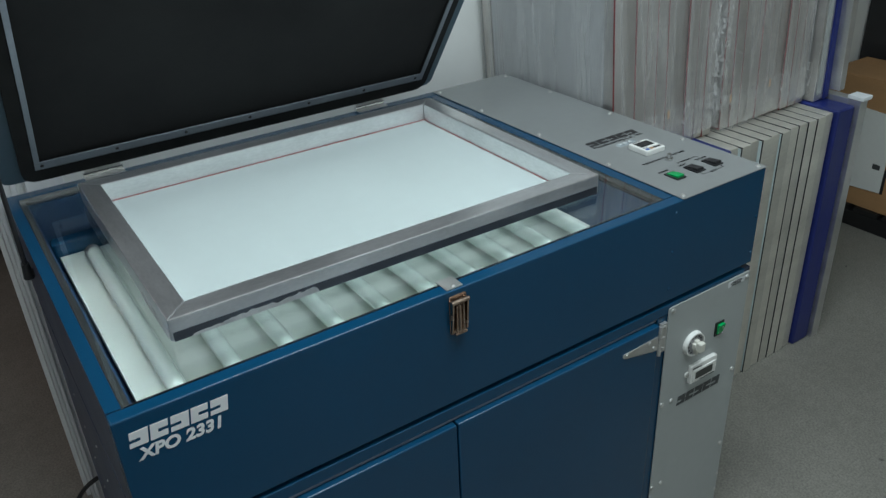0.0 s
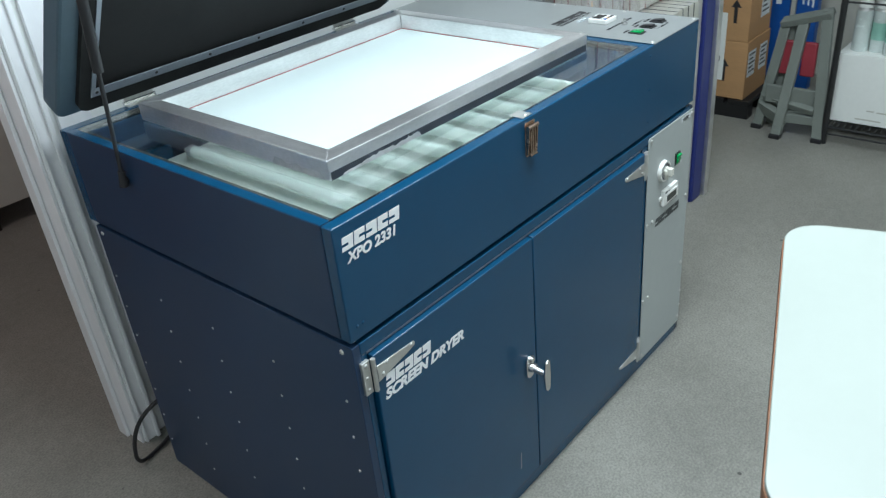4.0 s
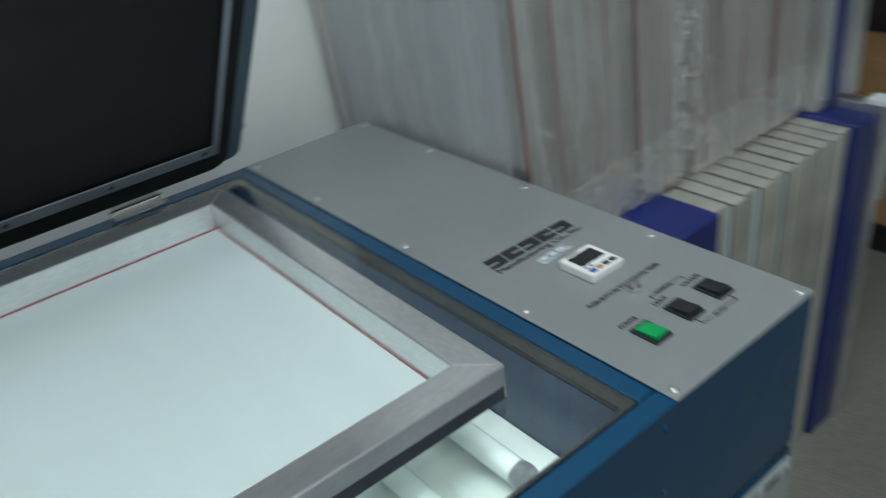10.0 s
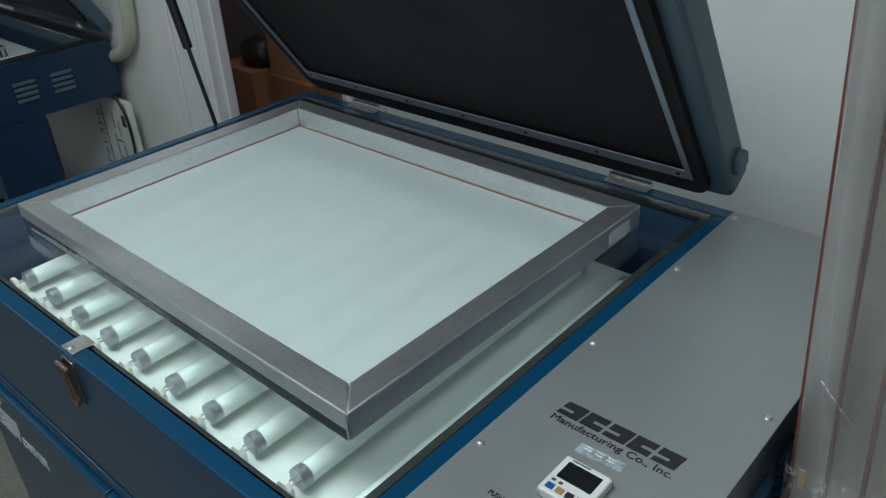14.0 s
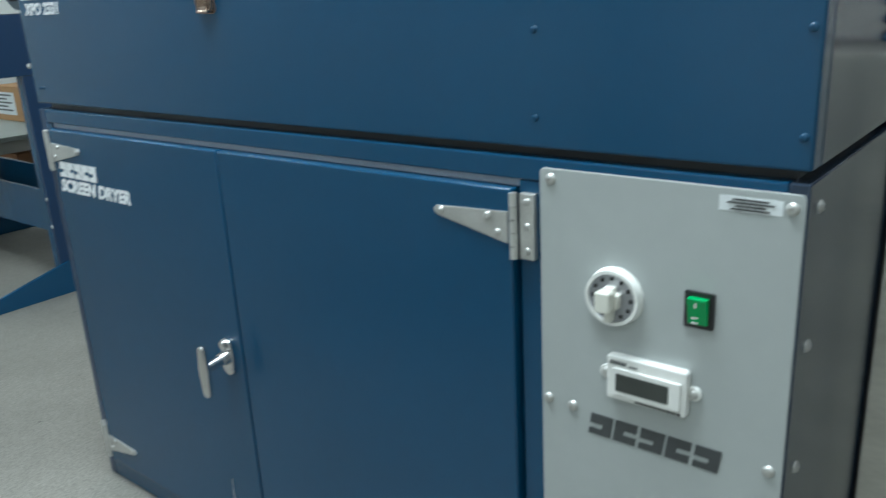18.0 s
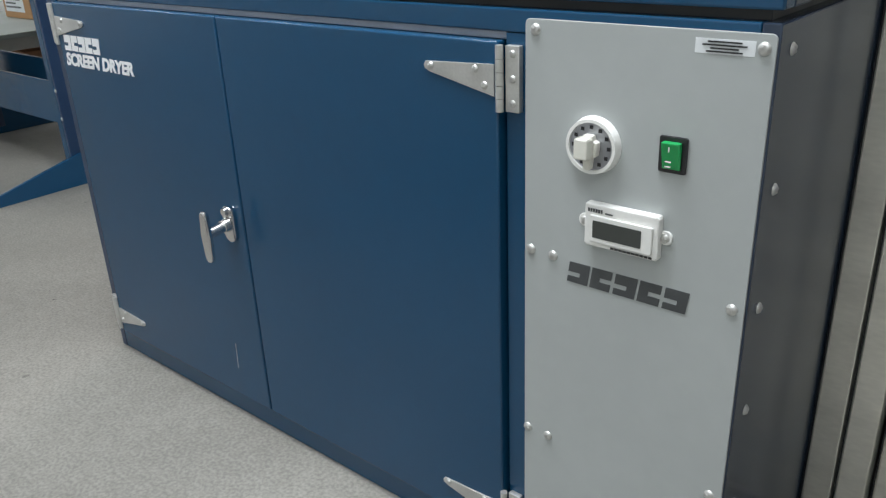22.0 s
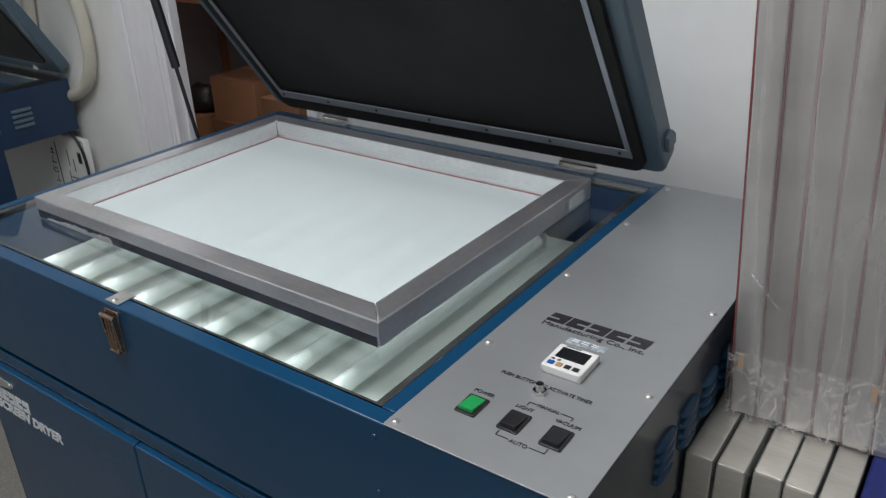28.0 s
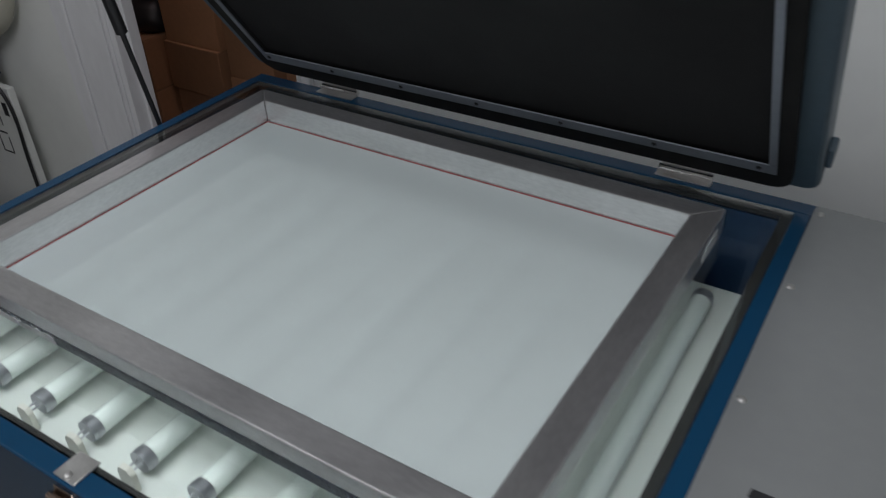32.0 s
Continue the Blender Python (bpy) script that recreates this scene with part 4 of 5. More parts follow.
for q in range(7):
    for y in (0.0645, 0.7295):
        o = screw((0.079 + 0.1419 * q, y, -0.0148), (0, 0, -1), 0.0038, lid, "strip_screw", DARKHEAD)
part("lid_bracket", prism([(0.055, 0.010), (0.082, 0.02), (0.085, 0.04), (0.065, 0.050), (0.045, 0.044)], 1.004, 1.0125, 0.002, Matrix(((0, 0, 1, 0), (1, 0, 0, 0), (0, 1, 0, 0), (0, 0, 0, 1)))), SLATE, lid)
for x in (0.152, 0.786):
    hb = box(x, x + 0.080, 0.808, 0.826, H + 0.0012, H + 0.0032, 0.0005)
    hp = part("lid_hinge", hb, ZINC, unit, "zinc butt hinge")
    kk = bmesh.new()
    for q in range(3):
        rod((x + 0.0268 * q, 0.829, H + 0.0065), (x + 0.0268 * q + 0.0255, 0.829, H + 0.0065), 0.005, n=12, bm=kk)
    part("knuckle", kk, CHROME, hp)
    part("lid_leaf", box(x + 0.004, x + 0.076, 0.829, 0.832, H + 0.006, H + 0.026, 0.0005), ZINC, hp)
# gas strut on the left
A, B = Vector((-0.010, 0.592, 0.873)), Vector((-0.008, 0.508, 1.398))
dv = (B - A).normalized()
gs = part("gas_strut_rod", rod(A, A + dv * 0.25, 0.0042, n=14), BLACK, unit, "black gas strut")
part("gas_cylinder", rod(A + dv * 0.225, B, 0.0095, n=18), BLACK, gs)
jn = rod((-0.0005, A.y, A.z), (-0.014, A.y, A.z), 0.006, n=14)
rod(A - dv * 0.010, A + dv * 0.022, 0.0095, 0.0065, 14, jn)
part("ball_joint", jn, BLACK, gs)
part("ball_joint", rod((0.004, B.y, B.z), (-0.012, B.y, B.z), 0.007, n=14), BLACK, gs)


# ---- printing screens ----
def screen_parts(parent, w, h, bar=0.036, deep=0.038, mat=ALU, glue=True, edge=None, cloth=None):
    """Four mitred aluminium bars, the stretched mesh on the lower face and its red glue line; x 0..w, y 0..h, z 0..deep."""
    for q, pts in enumerate((((0, 0), (w, 0), (w - bar, bar), (bar, bar)), ((w, 0), (w, h), (w - bar, h - bar), (w - bar, bar)),
                             ((w, h), (0, h), (bar, h - bar), (w - bar, h - bar)), ((0, h), (0, 0), (bar, bar), (bar, h - bar)))):
        cx, cy = sum(p[0] for p in pts) / 4, sum(p[1] for p in pts) / 4
        part("frame_bar", prism([(x + (cx - x) * 0.0004, y + (cy - y) * 0.0004) for x, y in pts], 0, deep, 0.0022), (ALUX, ALUY)[q % 2] if mat is ALU else mat, parent)
    if mat is WRAPPED:
        part("mesh", box(bar, w - bar, bar, h - bar, 0.004, 0.005), GREYMESH, parent, "grey stretched mesh")
    else:
        part("mesh", box(0.004, w - 0.004, 0.004, h - 0.004, -0.0012, -0.0002), cloth or FABRIC, parent, "white stretched polyester mesh")
    if edge:
        low = -0.0024 if mat is WRAPPED else -0.0014
        for y in (0.0004, h - 0.0034):
            part("mesh_edge", box(0.0, w, y, y + 0.003, low, -0.0002), edge, parent, "dark red glued mesh edge")
        part("mesh_edge", box(0.0004, 0.0034, 0.004, h - 0.004, low, -0.0002), edge, parent)
    if glue:
        i = bar + 0.0005
        part("glue_line", ring([(i, i), (w - i, i), (w - i, h - i), (i, h - i)], [(i + 0.0011, i + 0.0011), (w - i - 0.0011, i + 0.0011), (w - i - 0.0011, h - i - 0.0011), (i + 0.0011, h - i - 0.0011)], -0.0001, 0.0012), REDGLUE, parent, "red glue line", smooth=False)


sc = thing("printing_screen", "aluminium-framed screen with white mesh lying on the glass", "printing screen", (0.1155, 0.1245, H + 0.0020), -0.65)
screen_parts(sc, 0.793, 0.584, cloth=CLOTH)
lb = part("frame_label", box(0.793, 0.7938, 0.50, 0.552, 0.005, 0.026, 0.0002), LABEL, sc, "small white paper label")
# dark strip over the lower two fifths of the front bar's face
part("lower_edge_strip", box(0.004, 0.789, -0.0006, -0.0001, 0.0004, 0.0152, 0.0001), DARKBAND, sc, "dark strip along the lower edge of the front bar")


def torn(x0, x1, low, high, steps):
    """Outline of a torn strip, ragged along its upper edge."""
    up = [(x1 + (x0 - x1) * k / steps, random.uniform(low, high) * (0.35 if k in (0, steps) else 1)) for k in range(steps + 1)]
    return [(x0, 0.0006), (x1, 0.0006)] + up


random.seed(23)
WEST = Matrix(((0, 0, -1, 0), (-1, 0, 0, 0), (0, 1, 0, 0), (0, 0, 0, 1)))
for x0, x1, low, high in ((0.030, 0.085, 0.004, 0.007), (0.078, 0.190, 0.005, 0.011), (0.180, 0.225, 0.008, 0.013)):
    part("torn_tape", prism(torn(x0, x1, low, high, 14), 0.0007, 0.0012, 0, FRONT), FOIL, sc, "torn silvery tape")
part("torn_tape", prism(torn(-0.150, -0.012, 0.008, 0.017, 14), 0.0003, 0.0009, 0, WEST), FOIL, sc, "torn silvery tape")

# standing stacks beside the machine: narrow edges to the room
STAND = Matrix(((0, 0, 1, 0), (1, 0, 0, 0), (0, 1, 0, 0), (0, 0, 0, 1)))  # frame x to depth, y to height, thickness to x
first = None


def stand_screen(x, y, z, w, h, label, group, lean=0.0, turn=0.0, deep=0.037, mat=ALUDULL):
    global first
    m = Matrix.Translation((x, y, z)) @ Euler((0, radians(lean), radians(turn))).to_matrix().to_4x4() @ STAND
    if first is None or first[0] != (w, h):
        o = thing("printing_screen", label, "printing screen", group=group)
        screen_parts(o, w, h, 0.036, deep, mat, False, REDEDGE if mat is WRAPPED else BLACK)
        first = ((w, h), o)
    else:
        o = copy_thing(first[1], Matrix())
    o.matrix_basis = m
    return o


random.seed(4)
LOW = [1.2425 + 0.0402 * q for q in range(5)] + [1.562 + 0.0402 * q for q in range(11)]
for x in LOW:
    stand_screen(x + random.uniform(0, 0.0035), 0.318 + random.uniform(-0.005, 0.009), 0.0, 0.584, 0.781, "dull aluminium printing screen standing on its edge", "lower stack of screens", turn=random.uniform(-0.25, 0.25), deep=0.0355)
LEAN = -3.6
for x0 in (1.264, 1.655):
    for q in range(10):
        stand_screen(x0 + 0.0354 * q, 0.430 + random.uniform(-0.003, 0.003), 0.784, 0.50, 0.90, "film-wrapped aluminium screen stacked on edge", "upper stack of screens", LEAN, deep=0.0329, mat=WRAPPED)


def wrap_shell(x0, x1, y0, y1, z0, z1, amp, n=22):
    """A crumpled skin round a bundle, open above and below."""
    bm = bmesh.new()
    rim = round_rect(x0, x1, y0, y1, 0.012, 5)
    pts = []
    for (ax, ay), (bx, by) in zip(rim, rim[1:] + rim[:1]):
        k = max(1, int(math.hypot(bx - ax, by - ay) / 0.012))
        pts += [(ax + (bx - ax) * i / k, ay + (by - ay) * i / k) for i in range(k)]
    cx, cy = (x0 + x1) / 2, (y0 + y1) / 2
    rows = []
    for j in range(n + 1):
        z = z0 + (z1 - z0) * j / n
        row = []
        for x, y in pts:
            d = noise.noise((x * 22, y * 22, z * 3.0)) * amp + noise.noise((x * 60, y * 60, z * 9)) * amp * 0.5
            s = Vector((x - cx, y - cy))
            s = s / max(abs(s.x) / (x1 - x0), abs(s.y) / (y1 - y0)) if s.length else s
            s.normalize()
            row.append(bm.verts.new((x + s.x * (d + amp * 0.9), y + s.y * (d + amp * 0.9), z)))
        rows.append(row)
    for a, b in zip(rows, rows[1:]):
        for i in range(len(a)):
            k = (i + 1) % len(a)
            bm.faces.new((a[i], a[k], b[k], b[i]))
    return bm


LEANED = Euler((0, radians(LEAN), 0)).to_matrix().to_4x4()
for x0 in (1.262, 1.653):
    fw = thing("stretch_film", "crumpled clear stretch film round a bundle of screens", "film wrap", (x0, 0, 0.786), group="film wraps")
    fw.matrix_basis = Matrix.Translation((x0, 0, 0.786)) @ LEANED
    part("skin", wrap_shell(0.0, 0.357, 0.424, 0.936, 0.0, 0.905, 0.0026, 40), FILM, fw)
    part("bottom_band", wrap_shell(-0.003, 0.360, 0.419, 0.939, -0.002, 0.10, 0.0065, 14), CRUMPLE, fw, "bunched milky film round the bottom")
    part("twisted_strand", tube(arc((0.02, 0.416, 0.215), (0.04, 0.405, 0.20), (0.055, 0.415, 0.175)), 0.0012, 6), CRUMPLE, fw)
    if x0 < 1.5:
        part("gathered_fold", wrap_shell(0.336, 0.380, 0.408, 0.440, 0.05, 0.90, 0.007, 40), CRUMPLE, fw, "gathered shiny fold of film")
    for x, z in ((0.012, 0.075), (0.170, 0.075)):
        part("tape_scrap", box(x, x + 0.007, 0.4145, 0.4155, z, z + 0.022), TAN, fw, "scrap of tan tape")
for x0, x1 in ((1.4445, 1.5595), (2.006, 2.083)):
    tagged(part("blue_plastic_wrap", box(x0, x1, 0.312, 0.900, 0.0, 0.786, 0.006, 3), NAVY), "shiny blue plastic wrap round standing screens", "wrap")
# taller frames and strips at the end of the stack
tf = thing("tall_screen", "tall aluminium screen frame at the end of the stack", "printing screen", group="end screens")
part("front_bar", box(2.086, 2.120, 0.300, 0.336, 0.0, 0.80, 0.0015), ALU, tf)
part("rear_bar", box(2.086, 2.120, 0.844, 0.88, 0.0, 0.80, 0.0015), ALU, tf)
part("lower_bar", box(2.086, 2.120, 0.3365, 0.8435, 0.0, 0.036, 0.0015), ALU, tf)
part("upper_bar", box(2.086, 2.120, 0.3365, 0.8435, 0.764, 0.80, 0.0015), ALU, tf)
part("mesh", box(2.087, 2.088, 0.33, 0.85, 0.03, 0.77), FABRIC, tf)
part("corner_bracket", box(2.082, 2.126, 0.292, 0.34, 0.8005, 0.812, 0.002), LABEL, tf, "white corner bracket")
up = thing("tall_screen", "upright aluminium frame with a slotted front and blue edge", "printing screen", group="end screens")
up.matrix_basis = Matrix.Translation((2.016, 0, 0.788)) @ LEANED
part("slotted_bar", box(0.0, 0.040, 0.40, 0.90, 0.0, 0.90, 0.0015), ALU, up)
part("slot", box(0.010, 0.030, 0.3985, 0.3998, 0.02, 0.87), GREY, up)
part("blue_edge", box(0.0405, 0.062, 0.395, 0.90, 0.0, 0.90, 0.002), NAVY, up, "blue plastic edge")
part("corner_post", box(0.0625, 0.088, 0.365, 0.40, 0.024, 0.92, 0.0015), ALU, up)


# ---- cartons, banners, step stool, rack ----
def carton(x0, x1, y0, y1, z0, z1, mat, label, labels=(), group="", turn=0.0):
    cx, cy = (x0 + x1) / 2, (y0 + y1) / 2
    c = thing("carton", label, "box", (cx, cy, z0), turn, group)
    a, b, h = (x1 - x0) / 2, (y1 - y0) / 2, z1 - z0
    part("box_body", box(-a, a, -b, b, 0, h - 0.004, 0.003), mat, c)
    for s in (-1, 1):
        part("flap", box(-a + 0.002, a - 0.002, min(s * 0.001, s * b), max(s * 0.001, s * b), h - 0.0038, h, 0.001), mat, c)
    part("tape", box(-a - 0.0006, a + 0.0006, -0.025, 0.025, h - 0.05, h + 0.0006), CARTON if mat is CARTON else CARD, c, "clear packing tape")
    for face, u, v, w, k in labels:
        if face == "y":
            m = Matrix.Translation((0, -b, 0)) @ FRONT
        else:
            m = Matrix(((0, 0, -1, -a), (-1, 0, 0, 0), (0, 1, 0, 0), (0, 0, 0, 1)))
        lab = part("shipping_label", prism([(u, v), (u + w, v), (u + w, v + k), (u, v + k)], 0.0002, 0.0008, 0, m), LABEL, c, "white printed shipping label")
        bars("print", [(u + 0.01, v + k * q / 6, w * (0.8 if q % 2 else 0.55), k / 14) for q in range(1, 6)], DARKINK, lab, m @ Matrix.Translation((0, 0, 0.0008)))
    return c


rackb = thing("low_pallet", "low dark pallet under the cartons", "pallet")
for q in range(4):
    part("board", box(2.90, 3.30, 0.46 + 0.12 * q, 0.56 + 0.12 * q, 0.065, 0.085, 0.002), WIRE, rackb)
for x in (2.90, 3.07, 3.24):
    part("runner", box(x, x + 0.06, 0.46, 0.93, 0.0, 0.0645, 0.002), WIRE, rackb)
c1 = carton(2.914, 3.18, 0.494, 0.90, 0.086, 0.356, CARD, "brown cardboard carton with white shipping labels", [("y", -0.115, 0.10, 0.085, 0.12), ("y", 0.02, 0.10, 0.085, 0.12)], "brown cartons")
c2 = carton(2.914, 3.17, 0.498, 0.90, 0.357, 0.602, CARD, "brown cardboard carton with an up arrow", [("y", 0.0, 0.08, 0.10, 0.13)], "brown cartons")
arrow = [(-0.008, 0.03), (0.008, 0.03), (0.008, 0.10), (0.024, 0.10), (0, 0.135), (-0.024, 0.10), (-0.008, 0.10)]
WX = Matrix(((0, 0, -1, 0), (-1, 0, 0, 0), (0, 1, 0, 0), (0, 0, 0, 1)))
for c, u, hw in ((c1, 0.10, 0.133), (c2, 0.135, 0.128)):
    part("printed_arrow", prism([(x + u, y + 0.05) for x, y in arrow], 0.0002, 0.0008, 0, Matrix.Translation((-hw, 0, 0)) @ WX), INK, c, "black printed up arrow")
fb = thing("paper_sheet", "white paper sheet taped across the cartons", "sheet", (2.9125, 0.66, 0.14), 0)
part("sheet", prism([(-0.10, 0.02), (0.060, 0.03), (0.062, 0.34), (-0.10, 0.35)], 0.0003, 0.0035, 0, WX), CARTON, fb)
bars("print", [(0.012, 0.12, 0.03, 0.02)], DARKINK, fb, Matrix.Translation((-0.0035, 0, 0)) @ WX)
bg = tagged(part("dark_cabinet", box(3.19, 3.60, 0.60, 0.95, 0.0, 1.9, 0.01), BLACK), "tall black cabinet in the corner", "cabinet")
for y0, y1, word in ((0.362, 0.462, True), (0.492, 0.585, False)):
    bn = thing("banner_carton", "tall blue printed banner carton with white lettering" if word else "tall blue printed banner carton with white print", "banner", group="banner cartons")
    part("panel", box(3.40, 3.45, y0, y1, 0, 1.9, 0.004), BANNER, bn)
    m = Matrix(((0, 0, -1, 3.3998), (0, -1, 0, y1), (-1, 0, 0, 0.98), (0, 0, 0, 1)))
    if word:
        lettering("lettering", "COMPLETE", 0.045, 0.026, 0.53, 0.055, WHITEINK, bn, m, 0.2, "white slanted word", 0.01)
    else:
        for q in range(8):
            bars("print_bar", [(0.10 + 0.062 * q, 0.026, 0.028 + 0.008 * (q % 3), 0.026)], WHITEINK, bn, m)
es = tagged(part("display_pole", box(3.405, 3.445, 0.466, 0.489, 0, 1.9, 0.002), BEIGE), "beige display pole between the banners", "pole")

stool = thing("step_stool", "folded grey plastic step stool with red treads leaning by the rack", "step stool")
for f0, f1 in (((2.84, 0.388, 0.0), (2.885, 0.325, 0.475)), ((2.758, 0.275, 0.0), (2.875, 0.250, 0.495)), ((2.79, 0.108, 0.0), (2.865, 0.160, 0.545))):
    rl = part("rail", beam(f0, f1, 0.043, 0.028), LADDER, stool, "grey-green side rail")
    part("rubber_foot", box(f0[0] - 0.020, f0[0] + 0.020, f0[1] - 0.023, f0[1] + 0.023, 0.0, 0.020, 0.003), BLACK, rl)
part("rear_leg", beam((2.92, 0.36, 0.0), (2.90, 0.30, 0.47), 0.03, 0.025), LADDER, stool)
part("rear_leg", beam((2.93, 0.13, 0.0), (2.895, 0.17, 0.52), 0.03, 0.025), LADDER, stool)
part("top_bar", beam((2.885, 0.345, 0.470), (2.862, 0.140, 0.535), 0.03, 0.05), LADDER, stool)
part("cross_bar", beam((2.85, 0.385, 0.10), (2.785, 0.255, 0.075), 0.03, 0.06), LADDER, stool)
part("cross_bar", beam((2.80, 0.265, 0.085), (2.815, 0.12, 0.085), 0.03, 0.04), LADDER, stool)
part("cross_bar", beam((2.84, 0.37, 0.15), (2.80, 0.14, 0.13), 0.028, 0.03), LADDER, stool)
part("lower_tread", box(2.815, 2.835, 0.150, 0.360, 0.135, 0.215, 0.006), LADDER, stool, "ribbed grey-green folded tread")
part("spreader", beam((2.80, 0.15, 0.13), (2.86, 0.36, 0.08), 0.016, 0.02), LADDER, stool)
for y0, y1 in ((0.275, 0.350), (0.185, 0.246)):
    part("tread", box(2.872, 2.892, y0, y1, 0.25, 0.40, 0.008, 3), RED, stool, "faded red tread")

rack = thing("wire_rack", "black wire shelving rack loaded with supplies", "rack")
for x in (2.795, 3.27):
    for y in (0.085, -1.05):
        part("post", rod((x, y, 0.0), (x, y, 1.75), 0.013, n=14), WIRE, rack)
for z in (0.075, 0.63, 1.2):
    sh = bmesh.new()
    for y in (0.085, -1.05):
        rod((2.795, y, z), (3.27, y, z), 0.004, n=8, bm=sh)
        rod((2.795, y, z - 0.03), (3.27, y, z - 0.03), 0.003, n=8, bm=sh)
    for x in (2.795, 3.27):
        rod((x, 0.085, z), (x, -1.05, z), 0.005, n=8, bm=sh)
        rod((x, 0.085, z - 0.03), (x, -1.05, z - 0.03), 0.004, n=8, bm=sh)
    for q in range(46):
        y = 0.065 - q * 0.0242
        rod((2.795, y, z + 0.003), (3.27, y, z + 0.003), 0.0022, n=6, bm=sh)
    part("wire_shelf", sh, WIRE, rack)
ct = carton(2.865, 3.19, -0.155, 0.098, 0.081, 0.375, CARTON, "white cardboard carton on the wire shelf")
bars("print", [(0.02, 0.06, 0.03, 0.006), (0.06, 0.058, 0.05, 0.006), (-0.02, 0.02, 0.10, 0.006)], BEIGE, ct, Matrix.Translation((-0.1625, 0, 0)) @ WX)
carton(2.87, 3.19, -0.52, -0.20, 0.081, 0.36, CARTON, "white cardboard carton on the wire shelf")


def spray_can(x, y, z, band, label):
    c = thing("spray_can", label, "spray can", (x, y, z), group="spray cans")
    part("can_body", rod((0, 0, 0), (0, 0, 0.165), 0.032, n=24), CANWHITE, c)
    part("shoulder", rod((0, 0, 0.1652), (0, 0, 0.182), 0.032, 0.018, 24), ZINC, c)
    part("cap", rod((0, 0, 0.176), (0, 0, 0.205), 0.027, 0.025, 24), WHITE, c)
    part("printed_band", ring([(0.0325 * math.cos(a), 0.0325 * math.sin(a)) for a in [k * math.pi / 12 for k in range(24)]],
                              [(0.0321 * math.cos(a), 0.0321 * math.sin(a)) for a in [k * math.pi / 12 for k in range(24)]], 0.05, 0.12), band, c)


for x, y, b in ((2.935, 0.038, CANWHITE), (2.945, -0.028, CANGREEN), (2.915, -0.088, CANGREEN), (3.01, 0.0, CANGREEN), (3.02, -0.07, CANWHITE), (2.98, -0.125, CANGREEN)):
    spray_can(x, y, 0.3762, b, "white spray can with a coloured band on the carton")
carton(2.88, 3.12, -0.12, 0.05, 0.636, 0.75, CARTON, "small white carton on the upper shelf")
rolls = []
for q, (y, z) in enumerate(((-0.19, 0.690), (-0.30, 0.690), (-0.41, 0.690), (-0.245, 0.787), (-0.355, 0.787))):
    rt = thing("tape_roll", "brown parcel tape roll lying on the rack shelf", "tape roll", (2.90, y, z), group="tape rolls")
    part("roll", ring([(0.053 * math.cos(a), 0.053 * math.sin(a)) for a in [k * math.pi / 16 for k in range(32)]], [(0.038 * math.cos(a), 0.038 * math.sin(a)) for a in [k * math.pi / 16 for k in range(32)]], 0, 0.05, Matrix(((0, 0, 1, 0), (1, 0, 0, 0), (0, 1, 0, 0), (0, 0, 0, 1)))), CARD, rt)
bag = thing("tool_pouch", "dark fabric pouch with a teal strap on the rack", "pouch", (2.93, 0.0, 0.7512))
o = bmesh.new()
bmesh.ops.create_uvsphere(o, u_segments=20, v_segments=12, radius=0.075)
for v in o.verts:
    v.co = (v.co.x * 0.9, v.co.y * 1.1, max(-0.06, v.co.z) + 0.06 + 0.012 * noise.noise(v.co * 18))
part("pouch", o, BLACK, bag)
part("strap", tube(arc((-0.075, -0.06, 0.02), (-0.09, 0.0, 0.17), (-0.06, 0.075, 0.06)), 0.008), TEAL, bag, "teal strap")

# ---- shirt pallet of the printing press in front ----
tb = thing("press_pallet", "white laminate press pallet with a brown rounded edge", "pallet", (0.288, -0.552, 0), 18.0)
PTZ = 0.965
part("pallet_top", prism(round_rect(-0.50, 0.0, -0.52, 0.0, 0.045, 10), PTZ - 0.005, PTZ, 0.0012), LAMINATE, tb, "white laminate top with rounded corners")
part("edge_band", prism(round_rect(-0.5015, 0.0015, -0.5215, 0.0015, 0.0465, 10), PTZ - 0.026, PTZ - 0.0055, 0.001), EDGE, tb, "brown wood edge")
part("support_arm", box(-0.285, -0.215, -0.95, -0.10, PTZ - 0.067, PTZ - 0.0265, 0.003), ZINC, tb)
part("post", rod((-0.25, -0.95, 0.025), (-0.25, -0.95, PTZ - 0.0675), 0.045, n=24), WIRE, tb)
part("base", prism(round_rect(-0.45, -0.05, -1.15, -0.75, 0.04), 0.0, 0.0245, 0.003), WIRE, tb)


# ---- second exposure unit on its stand, to the west ----
U = thing("exposure_unit_on_stand", "dark blue exposure unit on a sheet-steel stand with its lid open", "exposure unit", (-1.10, 0.0, 0))
part("body_side", box(-0.014, 0, 0.27, 0.92, 0.688, 0.864, 0.002), SHADEBLUE, U, "dark blue side with louvres")
part("body_side", box(-0.95, -0.936, 0.27, 0.92, 0.688, 0.864, 0.002), SHADEBLUE, U)
part("body_front", box(-0.9355, -0.0145, 0.27, 0.284, 0.688, 0.864, 0.002), BLUE, U)
part("body_back", box(-0.9355, -0.0145, 0.906, 0.92, 0.688, 0.864, 0.002), SHADEBLUE, U)
part("body_floor", box(-0.9355, -0.0145, 0.2845, 0.9055, 0.69, 0.70), SHADEBLUE, U)
part("glass_frame", ring([(-0.935, 0.285), (-0.015, 0.285), (-0.015, 0.905), (-0.935, 0.905)], [(-0.89, 0.325), (-0.06, 0.325), (-0.06, 0.865), (-0.89, 0.865)], 0.854, 0.866), GASKET, U)
